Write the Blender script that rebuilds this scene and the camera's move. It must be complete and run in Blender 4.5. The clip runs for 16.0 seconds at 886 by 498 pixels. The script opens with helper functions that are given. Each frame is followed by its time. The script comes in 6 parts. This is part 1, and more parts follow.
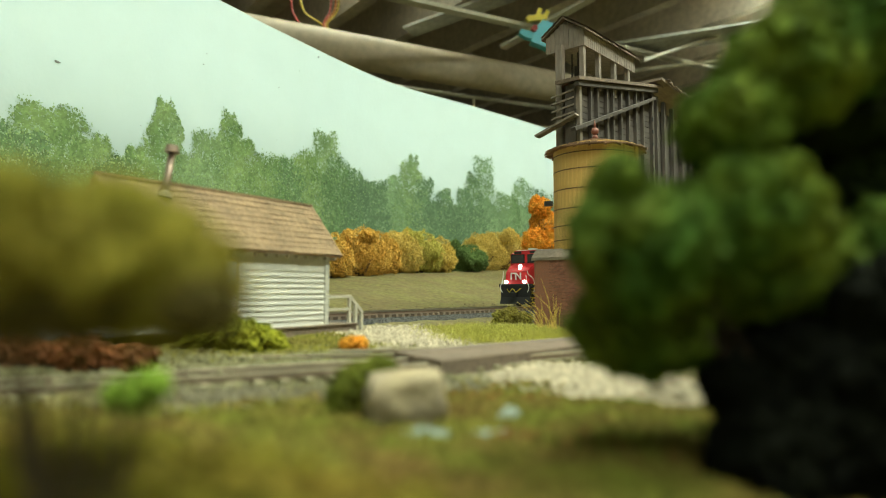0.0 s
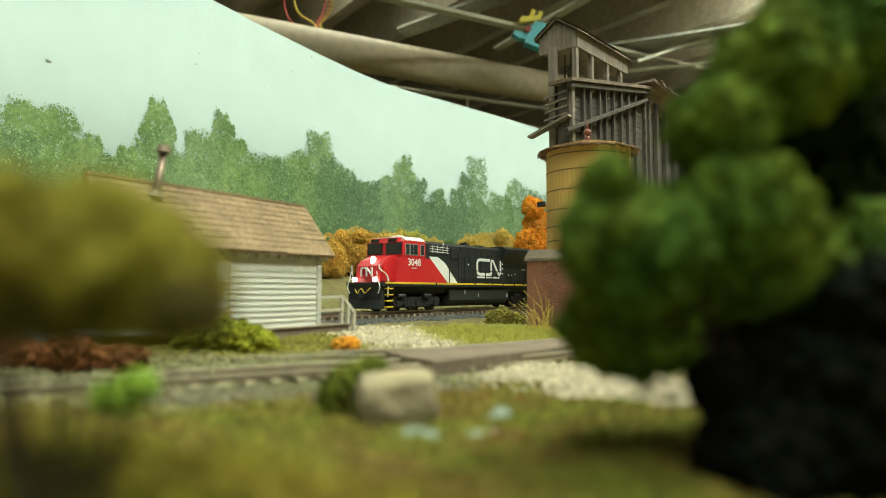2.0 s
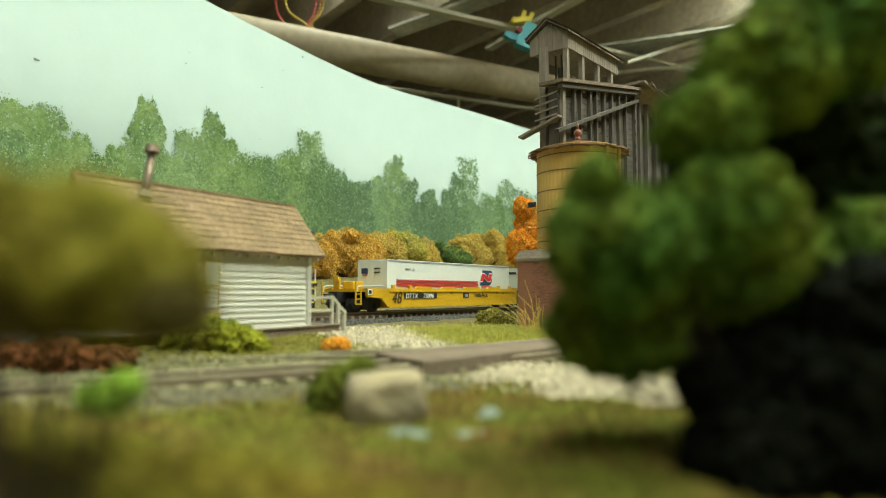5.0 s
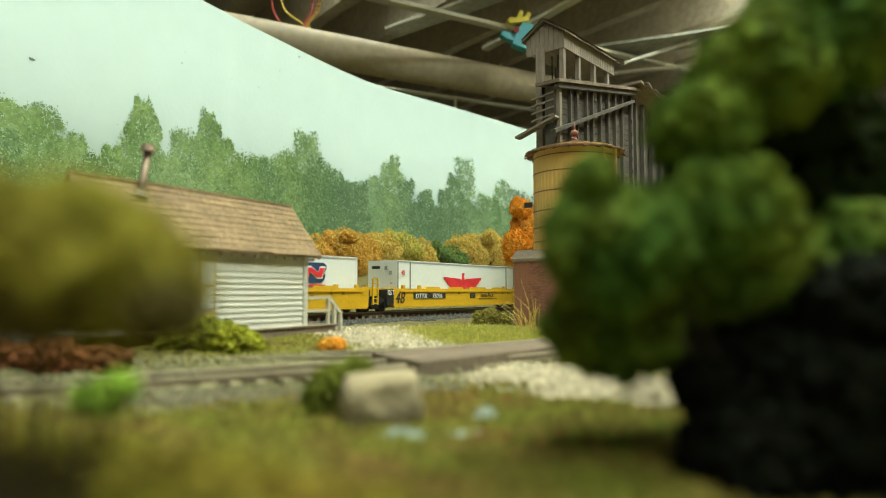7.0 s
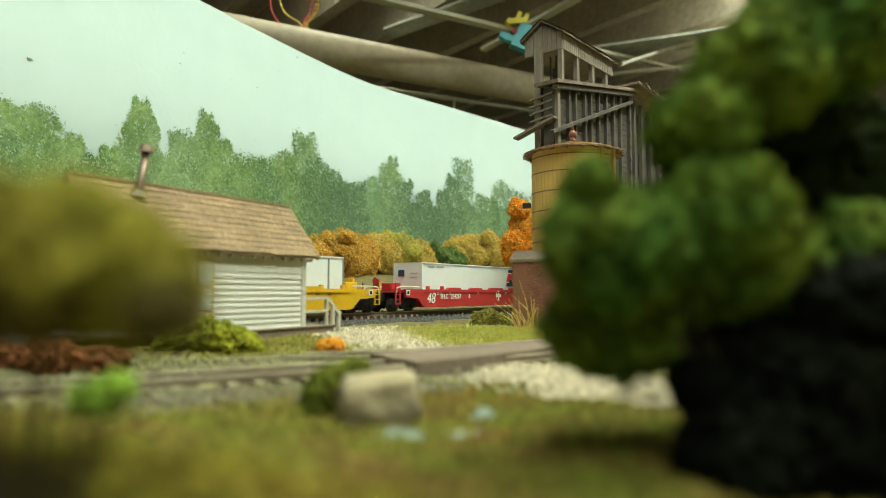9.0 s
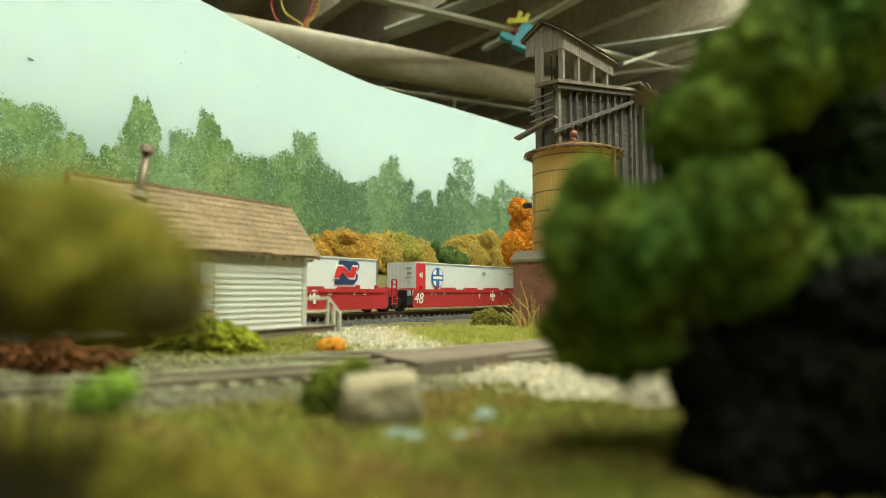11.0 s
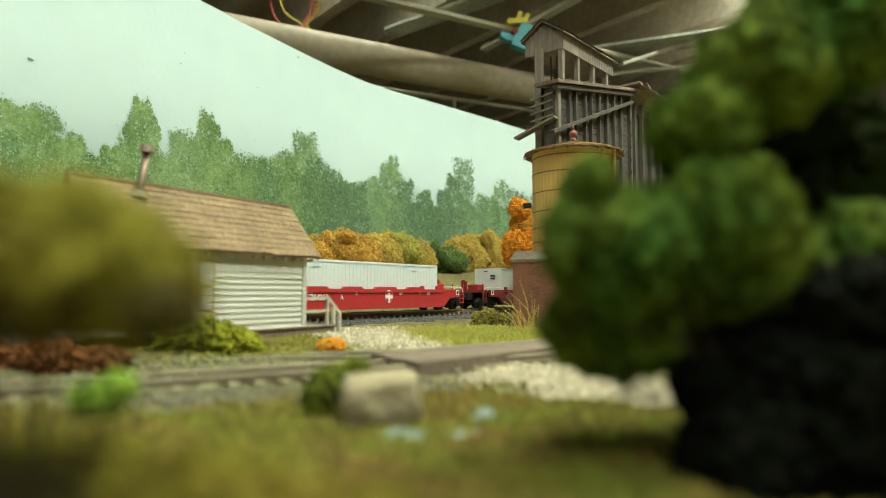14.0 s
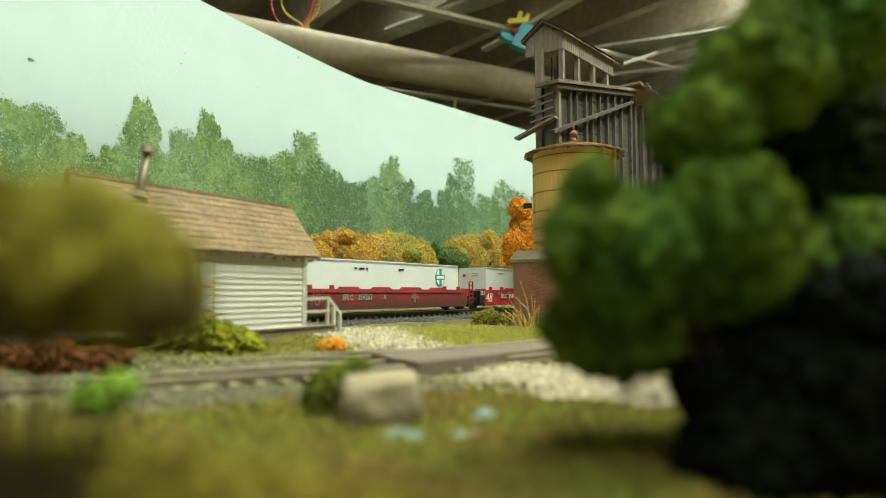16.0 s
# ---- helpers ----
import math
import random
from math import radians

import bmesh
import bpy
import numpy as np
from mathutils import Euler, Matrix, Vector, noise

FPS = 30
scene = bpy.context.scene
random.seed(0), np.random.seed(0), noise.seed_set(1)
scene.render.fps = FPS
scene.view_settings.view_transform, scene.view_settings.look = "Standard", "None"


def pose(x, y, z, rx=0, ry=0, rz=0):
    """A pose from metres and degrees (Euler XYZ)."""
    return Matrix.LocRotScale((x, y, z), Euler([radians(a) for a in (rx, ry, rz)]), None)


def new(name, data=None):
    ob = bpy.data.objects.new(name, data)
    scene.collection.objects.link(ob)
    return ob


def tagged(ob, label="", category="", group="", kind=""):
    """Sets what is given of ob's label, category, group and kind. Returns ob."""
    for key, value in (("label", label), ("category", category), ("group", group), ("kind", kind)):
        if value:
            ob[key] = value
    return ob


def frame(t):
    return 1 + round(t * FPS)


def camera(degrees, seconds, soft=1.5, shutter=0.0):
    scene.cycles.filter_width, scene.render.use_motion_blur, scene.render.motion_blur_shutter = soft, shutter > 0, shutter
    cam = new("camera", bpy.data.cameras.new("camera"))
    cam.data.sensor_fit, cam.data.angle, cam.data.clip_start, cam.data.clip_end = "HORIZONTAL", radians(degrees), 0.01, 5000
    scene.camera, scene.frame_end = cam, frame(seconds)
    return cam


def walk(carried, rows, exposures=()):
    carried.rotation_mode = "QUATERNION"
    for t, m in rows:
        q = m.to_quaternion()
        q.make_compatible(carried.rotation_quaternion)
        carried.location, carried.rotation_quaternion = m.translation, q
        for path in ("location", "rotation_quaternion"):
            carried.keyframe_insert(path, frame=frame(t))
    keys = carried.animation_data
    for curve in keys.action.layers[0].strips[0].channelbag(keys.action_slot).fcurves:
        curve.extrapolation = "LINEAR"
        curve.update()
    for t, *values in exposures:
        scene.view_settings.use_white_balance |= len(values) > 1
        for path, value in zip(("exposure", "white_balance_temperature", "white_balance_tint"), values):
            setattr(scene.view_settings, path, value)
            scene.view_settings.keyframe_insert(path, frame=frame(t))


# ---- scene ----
# A model railway in 1:87; all sizes are those of the model.
cam = camera(68, 16.0, 0.8)
cam.data.dof.use_dof = True
cam.data.dof.focus_distance = 0.57
cam.data.dof.aperture_fstop = 8.8

# seconds, yaw to the left and pitch in degrees, sideways shift in metres
DRIFT = [
    (0.0, 1.69, -0.09, -0.0011), (0.5, 1.54, -0.09, -0.0009), (1.0, 1.43, -0.08, -0.0008), (1.5, 1.24, -0.05, -0.0007),
    (2.0, 1.13, -0.04, -0.0006), (2.5, 0.98, -0.03, -0.0006), (3.0, 0.84, -0.03, -0.0005), (3.5, 0.71, -0.03, -0.0004),
    (4.0, 0.60, -0.02, -0.0003), (5.2, 0.34, -0.01, -0.0001), (6.5, 0.14, 0.00, 0.0000), (7.0, 0.09, 0.00, 0.0000),
    (7.5, 0.06, 0.00, 0.0000), (8.0, 0.00, 0.00, 0.0000), (8.5, -0.06, 0.04, 0.0000), (9.0, -0.05, 0.05, 0.0000),
    (10.2, 0.00, 0.05, 0.0000), (11.5, 0.02, 0.05, 0.0000), (12.0, 0.01, 0.05, 0.0000), (12.5, 0.04, 0.00, 0.0000),
    (13.0, 0.04, 0.01, 0.0000), (13.5, 0.00, 0.05, 0.0000), (14.0, 0.00, 0.05, 0.0000), (14.5, 0.01, 0.02, 0.0000),
    (15.0, 0.01, 0.01, 0.0000), (15.5, 0.01, 0.03, 0.0000), (16.0, 0.03, 0.06, 0.0000)]
EYE = 0.030
walk(cam, [(t, pose(dx, 0, EYE, 93.74 + pitch, 0, yaw)) for t, yaw, pitch, dx in DRIFT], [(0, 0.0), (16, 0.0)])

# ---- light ----
world = bpy.data.worlds.new("room_air")
world.use_nodes = True
scene.world = world
world.node_tree.nodes["Background"].inputs[0].default_value = (0.9, 1.0, 0.9, 1)
world.node_tree.nodes["Background"].inputs[1].default_value = 0.12

LAMPS = [(0.15, 0.05, 1.33, 23.0), (0.85, 0.40, 1.33, 45.0), (0.10, -1.00, 1.33, 15.0), (1.30, 1.30, 1.33, 21.0), (-0.55, 1.95, 1.36, 11.0), (1.55, 2.75, 1.36, 22.0)]
for lx, ly, lz, power in LAMPS:
    lamp = bpy.data.lights.new("tube_light", "AREA")
    lamp.shape, lamp.size, lamp.size_y = "RECTANGLE", 1.2, 0.16
    lamp.energy, lamp.color = power, (0.89, 1.0, 0.82)
    ob = new("tube_light", lamp)
    ob.matrix_world = pose(lx, ly, lz - 0.012, 0, 0, 54)


# ---- materials ----
def mat(name, colour, rough=0.6, metal=0.0, vary=0.15, scale=60.0, bump=0.0, bump_scale=None, emit=0.0, island=0.0, second=None, spec=0.5, stretch=None):
    """A surface with two scales of variation, relief, and a second colour that is mixed in by patches."""
    m = bpy.data.materials.new(name)
    m.use_nodes = True
    nt = m.node_tree
    n, l = nt.nodes, nt.links
    b = n["Principled BSDF"]
    b.inputs["Roughness"].default_value, b.inputs["Metallic"].default_value = rough, metal
    b.inputs["Specular IOR Level"].default_value = spec
    tex = n.new("ShaderNodeTexCoord")
    mp = n.new("ShaderNodeMapping")
    l.new(tex.outputs["Object"], mp.inputs[0])
    if stretch:
        mp.inputs["Scale"].default_value = stretch
    big = n.new("ShaderNodeTexNoise")
    big.inputs["Scale"].default_value, big.inputs["Detail"].default_value = scale, 4
    l.new(mp.outputs[0], big.inputs[0])
    fine = n.new("ShaderNodeTexNoise")
    fine.inputs["Scale"].default_value, fine.inputs["Detail"].default_value = scale * 7, 3
    l.new(mp.outputs[0], fine.inputs[0])
    mix = n.new("ShaderNodeMix")
    mix.data_type = "RGBA"
    other = second or tuple(c * 0.55 for c in colour)
    mix.inputs["A"].default_value, mix.inputs["B"].default_value = (*colour, 1), (*other, 1)
    ramp = n.new("ShaderNodeMapRange")
    ramp.inputs["From Min"].default_value, ramp.inputs["From Max"].default_value = 0.38, 0.68
    l.new(big.outputs[0], ramp.inputs[0])
    if not second:
        ramp.inputs["To Max"].default_value = min(1.0, vary * 2.2)
    l.new(ramp.outputs[0], mix.inputs["Factor"])
    hsv = n.new("ShaderNodeHueSaturation")
    l.new(mix.outputs["Result"], hsv.inputs["Color"])
    val = n.new("ShaderNodeMapRange")
    val.inputs["From Min"].default_value, val.inputs["From Max"].default_value = 0.3, 0.7
    val.inputs["To Min"].default_value, val.inputs["To Max"].default_value = 1 - vary, 1 + vary
    l.new(fine.outputs[0], val.inputs[0])
    last = val.outputs[0]
    if island:
        geo = n.new("ShaderNodeNewGeometry")
        r = n.new("ShaderNodeMapRange")
        r.inputs["To Min"].default_value, r.inputs["To Max"].default_value = 1 - island, 1 + island
        l.new(geo.outputs["Random Per Island"], r.inputs[0])
        mul = n.new("ShaderNodeMath")
        mul.operation = "MULTIPLY"
        l.new(last, mul.inputs[0])
        l.new(r.outputs[0], mul.inputs[1])
        last = mul.outputs[0]
    l.new(last, hsv.inputs["Value"])
    l.new(hsv.outputs[0], b.inputs["Base Color"])
    if bump:
        bt = n.new("ShaderNodeTexNoise")
        bt.inputs["Scale"].default_value, bt.inputs["Detail"].default_value = bump_scale or scale * 5, 4
        l.new(mp.outputs[0], bt.inputs[0])
        bp = n.new("ShaderNodeBump")
        bp.inputs["Strength"].default_value, bp.inputs["Distance"].default_value = bump, 0.0015
        l.new(bt.outputs[0], bp.inputs["Height"])
        l.new(bp.outputs[0], b.inputs["Normal"])
    if emit:
        b.inputs["Emission Color"].default_value, b.inputs["Emission Strength"].default_value = (*colour, 1), emit
    return m


M_SKY = mat("painted_sky", (0.445, 0.55, 0.54), 0.75, vary=0.02, scale=3, bump=0.15, bump_scale=160)
M_GRASS = mat("ground_turf", (0.17, 0.152, 0.046), 0.95, vary=0.35, scale=28, bump=1.0, bump_scale=500, second=(0.155, 0.115, 0.045))
M_BALLAST = mat("grey_ballast", (0.080, 0.078, 0.069), 0.95, vary=0.45, scale=300, bump=1.0, bump_scale=900)
M_TIE = mat("dark_tie", (0.20, 0.145, 0.10), 0.9, vary=0.3, scale=200, island=0.35)
M_RAIL = mat("rail_steel", (0.26, 0.19, 0.14), 0.5, 0.6, scale=90)
M_RAILTOP = mat("rail_head", (0.45, 0.42, 0.37), 0.3, 0.9, scale=90)
M_OLDTIE = mat("weathered_tie", (0.30, 0.265, 0.155), 0.9, vary=0.3, scale=200, island=0.3)
M_WHITE = mat("white_siding", (0.60, 0.585, 0.51), 0.6, vary=0.06, scale=60, bump=0.2)
M_ROOF = mat("cedar_shingle", (0.290, 0.196, 0.108), 0.9, vary=0.25, scale=70, bump=0.4, bump_scale=600, island=0.13, stretch=(1, 1, 1))
M_TRIM = mat("cream_trim", (0.42, 0.33, 0.14), 0.7, vary=0.1)
M_DECK = mat("grey_brown_plank", (0.21, 0.155, 0.108), 0.85, vary=0.25, scale=90, island=0.2)
M_TANK = mat("ochre_stave", (0.62, 0.39, 0.12), 0.7, vary=0.14, scale=60, island=0.10, stretch=(1, 1, 0.2))
M_TANKROOF = mat("tank_shingle", (0.26, 0.15, 0.09), 0.9, vary=0.25, scale=90, island=0.25)
M_HOOP = mat("hoop_iron", (0.16, 0.10, 0.05), 0.6, 0.4)
M_FINIAL = mat("finial_paint", (0.26, 0.09, 0.06), 0.6)
M_BRICK = mat("red_brick", (0.33, 0.145, 0.095), 0.85, vary=0.2, scale=200, island=0.25)
M_MORTAR = mat("mortar", (0.28, 0.19, 0.145), 0.95, vary=0.2, scale=200)
M_STONECAP = mat("concrete_cap", (0.23, 0.185, 0.135), 0.9, vary=0.15, scale=80, bump=0.4)
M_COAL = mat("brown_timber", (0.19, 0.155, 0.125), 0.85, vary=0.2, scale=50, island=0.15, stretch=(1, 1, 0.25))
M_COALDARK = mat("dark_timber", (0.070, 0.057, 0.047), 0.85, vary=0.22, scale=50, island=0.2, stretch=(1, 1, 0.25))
M_COALROOF = mat("tar_paper_roof", (0.17, 0.125, 0.095), 0.95, vary=0.3, scale=80, island=0.2)
M_STONE = mat("tan_stone", (0.36, 0.29, 0.17), 0.9, vary=0.22, scale=120, bump=0.5, second=(0.26, 0.21, 0.14))
M_PALEROCK = mat("pale_gravel", (0.50, 0.43, 0.30), 0.95, vary=0.3, scale=200, island=0.35)
M_DARKROCK = mat("dark_gravel", (0.17, 0.15, 0.09), 0.95, vary=0.3, scale=300, island=0.4)


def leaf(name, a, b, isl=0.4):
    return mat(name, a, 0.95, vary=0.25, scale=70, island=isl, second=b, spec=0.1)


M_NEARTREE = leaf("deep_green_foam", (0.050, 0.104, 0.016), (0.140, 0.182, 0.024))
M_OLIVE = leaf("olive_foam", (0.200, 0.185, 0.026), (0.22, 0.185, 0.028))
M_LIME = leaf("bright_green_foam", (0.21, 0.33, 0.04), (0.16, 0.25, 0.03))
M_SHRUB = leaf("yellow_green_foam", (0.30, 0.30, 0.028), (0.17, 0.19, 0.018))
M_ORANGE = leaf("orange_foam", (0.74, 0.27, 0.025), (0.70, 0.36, 0.05), 0.3)
M_AUTUMN = [leaf("amber_foam", (0.66, 0.42, 0.095), (0.60, 0.33, 0.06), 0.25), leaf("gold_foam", (0.62, 0.46, 0.125), (0.53, 0.37, 0.08), 0.25),
            leaf("yellow_olive_foam", (0.52, 0.46, 0.11), (0.40, 0.36, 0.07), 0.25), leaf("dull_green_foam", (0.15, 0.23, 0.07), (0.105, 0.16, 0.05), 0.3)]
M_BARK = mat("bark", (0.07, 0.05, 0.03), 0.9, vary=0.3)
M_MOSS = leaf("moss_turf", (0.128, 0.132, 0.021), (0.145, 0.095, 0.027))
M_MEADOW = leaf("pale_meadow_grass", (0.53, 0.50, 0.125), (0.45, 0.44, 0.095))
M_STRAW = leaf("straw_grass", (0.75, 0.56, 0.17), (0.58, 0.42, 0.11))
M_RAILING = mat("dulled_white_wood", (0.50, 0.46, 0.36), 0.7, vary=0.12, scale=90)
M_LOWFOAM = leaf("dull_olive_foam", (0.155, 0.140, 0.016), (0.13, 0.085, 0.016))
M_LOCO = mat("black_enamel", (0.022, 0.024, 0.024), 0.42, vary=0.12, scale=80)
M_UNDER = mat("dull_black_frame", (0.016, 0.016, 0.017), 0.6, vary=0.2, scale=120)
M_RED = mat("red_enamel", (0.55, 0.02, 0.025), 0.38, vary=0.05, scale=60)
M_PAINTWHITE = mat("white_paint", (0.78, 0.78, 0.74), 0.45, vary=0.04, scale=60)
M_YELLOW = mat("yellow_line", (0.65, 0.46, 0.03), 0.5, vary=0.08)
M_CARYELLOW = mat("yellow_car_paint", (0.58, 0.34, 0.012), 0.45, vary=0.08, scale=70)
M_CARRED = mat("red_car_paint", (0.42, 0.028, 0.030), 0.45, vary=0.08, scale=70)
M_CARRUST = mat("weathered_red_car_paint", (0.31, 0.024, 0.027), 0.6, vary=0.15, scale=60, second=(0.22, 0.028, 0.028))
def add_soot(m, soot, z0, z1):
    """Brake dust that has settled on the lower side of a car."""
    n, l = m.node_tree.nodes, m.node_tree.links
    base = n["Principled BSDF"].inputs["Base Color"]
    paint = base.links[0].from_socket
    tex = n.new("ShaderNodeTexCoord")
    xyz = n.new("ShaderNodeSeparateXYZ")
    l.new(tex.outputs["Object"], xyz.inputs[0])
    grime = n.new("ShaderNodeTexNoise")
    grime.inputs["Scale"].default_value = 45
    l.new(tex.outputs["Object"], grime.inputs[0])
    wave = n.new("ShaderNodeMath")
    wave.operation = "MULTIPLY_ADD"
    wave.inputs[1].default_value, wave.inputs[2].default_value = 0.012, -0.006
    l.new(grime.outputs[0], wave.inputs[0])
    add = n.new("ShaderNodeMath")
    l.new(xyz.outputs["Z"], add.inputs[0])
    l.new(wave.outputs[0], add.inputs[1])
    fade = n.new("ShaderNodeMapRange")
    fade.inputs["From Min"].default_value, fade.inputs["From Max"].default_value = z0, z1
    fade.inputs["To Min"].default_value, fade.inputs["To Max"].default_value = 0.85, 0.0
    l.new(add.outputs[0], fade.inputs[0])
    mix = n.new("ShaderNodeMix")
    mix.data_type = "RGBA"
    mix.inputs["B"].default_value = (*soot, 1)
    l.new(fade.outputs[0], mix.inputs["Factor"])
    l.new(paint, mix.inputs["A"])
    l.new(mix.outputs["Result"], base)


add_soot(M_CARRUST, (0.035, 0.026, 0.022), 0.0195, 0.0300)
M_FADED = mat("faded_print", (0.23, 0.13, 0.12), 0.7, vary=0.2)
M_BOX = mat("container_white", (0.67, 0.70, 0.68), 0.5, vary=0.025, scale=50)
M_GREYLINE = mat("grey_seam", (0.20, 0.21, 0.20), 0.6)
M_NAVY = mat("navy_print", (0.02, 0.045, 0.12), 0.5)
M_BLUE = mat("blue_print", (0.025, 0.14, 0.42), 0.5)
M_TEAL = mat("teal_print", (0.02, 0.30, 0.24), 0.5)
M_PRINTRED = mat("red_print", (0.62, 0.03, 0.04), 0.5)
M_BLACKPRINT = mat("black_print", (0.02, 0.02, 0.02), 0.5)
M_GREYPRINT = mat("grey_print", (0.33, 0.35, 0.34), 0.6)
M_GLASS = mat("cab_glass", (0.035, 0.037, 0.035), 0.2, vary=0.1)
M_LIT = mat("lit_headlight", (1.0, 0.97, 0.86), 0.3, emit=5.0)
M_WHEEL = mat("wheel_steel", (0.05, 0.045, 0.04), 0.45, 0.5)
M_CEIL = mat("dark_ceiling", (0.62, 0.54, 0.43), 0.9, vary=0.15, scale=3)
M_JOIST = mat("dusty_joist", (0.60, 0.53, 0.42), 0.85, vary=0.15, scale=5)
M_PIPE = mat("duct_pipe", (0.50, 0.42, 0.30), 0.6, vary=0.12, scale=5, bump=0.1)
M_STRIP = mat("grey_metal_strip", (0.62, 0.60, 0.50), 0.45, 0.2, vary=0.08, scale=10)
M_PANEL = mat("frosted_panel", (0.50, 0.51, 0.45), 0.25, vary=0.2, scale=6)
M_CLAMP = mat("blue_plastic", (0.08, 0.50, 0.66), 0.4, vary=0.06)
M_CLAMPY = mat("yellow_plastic", (0.80, 0.66, 0.04), 0.4, vary=0.06)
M_WIRES = [mat("red_wire", (0.35, 0.03, 0.025), 0.5), mat("yellow_wire", (0.45, 0.32, 0.03), 0.5), mat("orange_wire", (0.40, 0.12, 0.03), 0.5)]
M_WALL = mat("room_wall", (0.66, 0.63, 0.55), 0.9, vary=0.08, scale=2)
M_FLOOR = mat("room_floor", (0.55, 0.52, 0.46), 0.7, vary=0.12, scale=3)
M_TABLE = mat("bench_fascia", (0.10, 0.12, 0.09), 0.7, vary=0.1, scale=6)
M_TUBE = mat("lit_tube", (1.0, 0.99, 0.84), 0.4, emit=6.0)


# ---- mesh helpers ----
def mesh_of(name, bm, material, smooth=False):
    me = bpy.data.meshes.new(name)
    bm.normal_update()
    if smooth:
        for f in bm.faces:
            f.smooth = True
    bm.to_mesh(me)
    bm.free()
    me.materials.append(material)
    return me


def part(name, bm, material, parent, label="", smooth=False):
    ob = new(name, mesh_of(name, bm, material, smooth))
    ob.parent = parent
    return tagged(ob, label)


def raw(name, verts, faces, material):
    me = bpy.data.meshes.new(name)
    me.from_pydata([tuple(map(float, v)) for v in verts], [], [tuple(map(int, f)) for f in faces])
    me.materials.append(material)
    return me


def thing(name, label, category, m=None, group="", kind=""):
    ob = new(name)
    ob.empty_display_size = 0.01
    ob.matrix_basis = m or Matrix()
    return tagged(ob, label, category, group, kind)


def box(bm, x0, x1, y0, y1, z0, z1, m=None, bevel=0.0):
    mm = Matrix.Translation(((x0 + x1) / 2, (y0 + y1) / 2, (z0 + z1) / 2)) @ Matrix.Diagonal((x1 - x0, y1 - y0, z1 - z0, 1))
    r = bmesh.ops.create_cube(bm, size=1, matrix=(m or Matrix()) @ mm)
    if bevel:
        edges = {e for v in r["verts"] for e in v.link_edges}
        bmesh.ops.bevel(bm, geom=list(edges), offset=bevel, segments=2, affect="EDGES", profile=0.6)
    return bm


def boxm(x0, x1, y0, y1, z0, z1, bevel=0.0, m=None):
    return box(bmesh.new(), x0, x1, y0, y1, z0, z1, m, bevel)


def cyl(bm, a, b, r, r2=None, seg=12):
    a, b = Vector(a), Vector(b)
    d = b - a
    m = Matrix.Translation((a + b) / 2) @ d.to_track_quat("Z", "Y").to_matrix().to_4x4()
    bmesh.ops.create_cone(bm, cap_ends=True, segments=seg, radius1=r, radius2=r if r2 is None else r2, depth=d.length, matrix=m)
    return bm


def bar(bm, a, b, w, h=None):
    """A squared timber or rod from a to b."""
    a, b = Vector(a), Vector(b)
    d = b - a
    m = Matrix.Translation((a + b) / 2) @ d.to_track_quat("Z", "Y").to_matrix().to_4x4() @ Matrix.Diagonal((w, h or w, d.length, 1))
    bmesh.ops.create_cube(bm, size=1, matrix=m)
    return bm


def prism(bm, outline, y0, y1, plane="xz"):
    """An outline in the xz plane, drawn out along y."""
    vs = [[bm.verts.new((x, y, z)) for x, z in outline] for y in (y0, y1)]
    n = len(outline)
    bm.faces.new(vs[0])
    bm.faces.new(list(reversed(vs[1])))
    for i in range(n):
        bm.faces.new((vs[0][(i + 1) % n], vs[0][i], vs[1][i], vs[1][(i + 1) % n]))
    bmesh.ops.recalc_face_normals(bm, faces=bm.faces)
    return bm


ICO_V, ICO_F = None, None


def ico():
    global ICO_V, ICO_F
    if ICO_V is None:
        bm = bmesh.new()
        bmesh.ops.create_icosphere(bm, subdivisions=1, radius=1)
        bm.verts.ensure_lookup_table()
        ICO_V = np.array([v.co[:] for v in bm.verts])
        ICO_F = np.array([[v.index for v in f.verts] for f in bm.faces])
        bm.free()
    return ICO_V, ICO_F


def lumps(name, centres, radii, material, rng, squash=1.0, jitter=0.35, simple=False):
    """Many small uneven lumps as one mesh."""
    v0, f0 = ico()
    if simple:
        v0 = np.array([(1, 0, 0), (-1, 0, 0), (0, 1, 0), (0, -1, 0), (0, 0, 1), (0, 0, -1)], float)
        f0 = np.array([(0, 2, 4), (2, 1, 4), (1, 3, 4), (3, 0, 4), (2, 0, 5), (1, 2, 5), (3, 1, 5), (0, 3, 5)])
    n = len(centres)
    shape = v0[None] * (1 + jitter * rng.uniform(-1, 1, (n, len(v0), 1)))
    shape = shape * np.array((1, 1, squash))
    verts = (centres[:, None] + shape * radii[:, None, None]).reshape(-1, 3)
    faces = (f0[None] + (np.arange(n) * len(v0))[:, None, None]).reshape(-1, 3)
    return raw(name, verts, faces, material)


def flakes(name, centres, size, material, rng):
    """Many small ragged flakes of foliage as one mesh: two crossed triangles each."""
    n = len(centres)
    a = rng.normal(size=(n, 4, 3))
    a /= np.linalg.norm(a, axis=2, keepdims=True)
    verts = (centres[:, None] + a * (size * rng.uniform(0.5, 1.3, (n, 1, 1)))).reshape(-1, 3)
    k = np.arange(n)[:, None] * 4
    faces = np.concatenate([k + np.array((0, 1, 2)), k + np.array((0, 2, 3))])
    return raw(name, verts, faces, material)


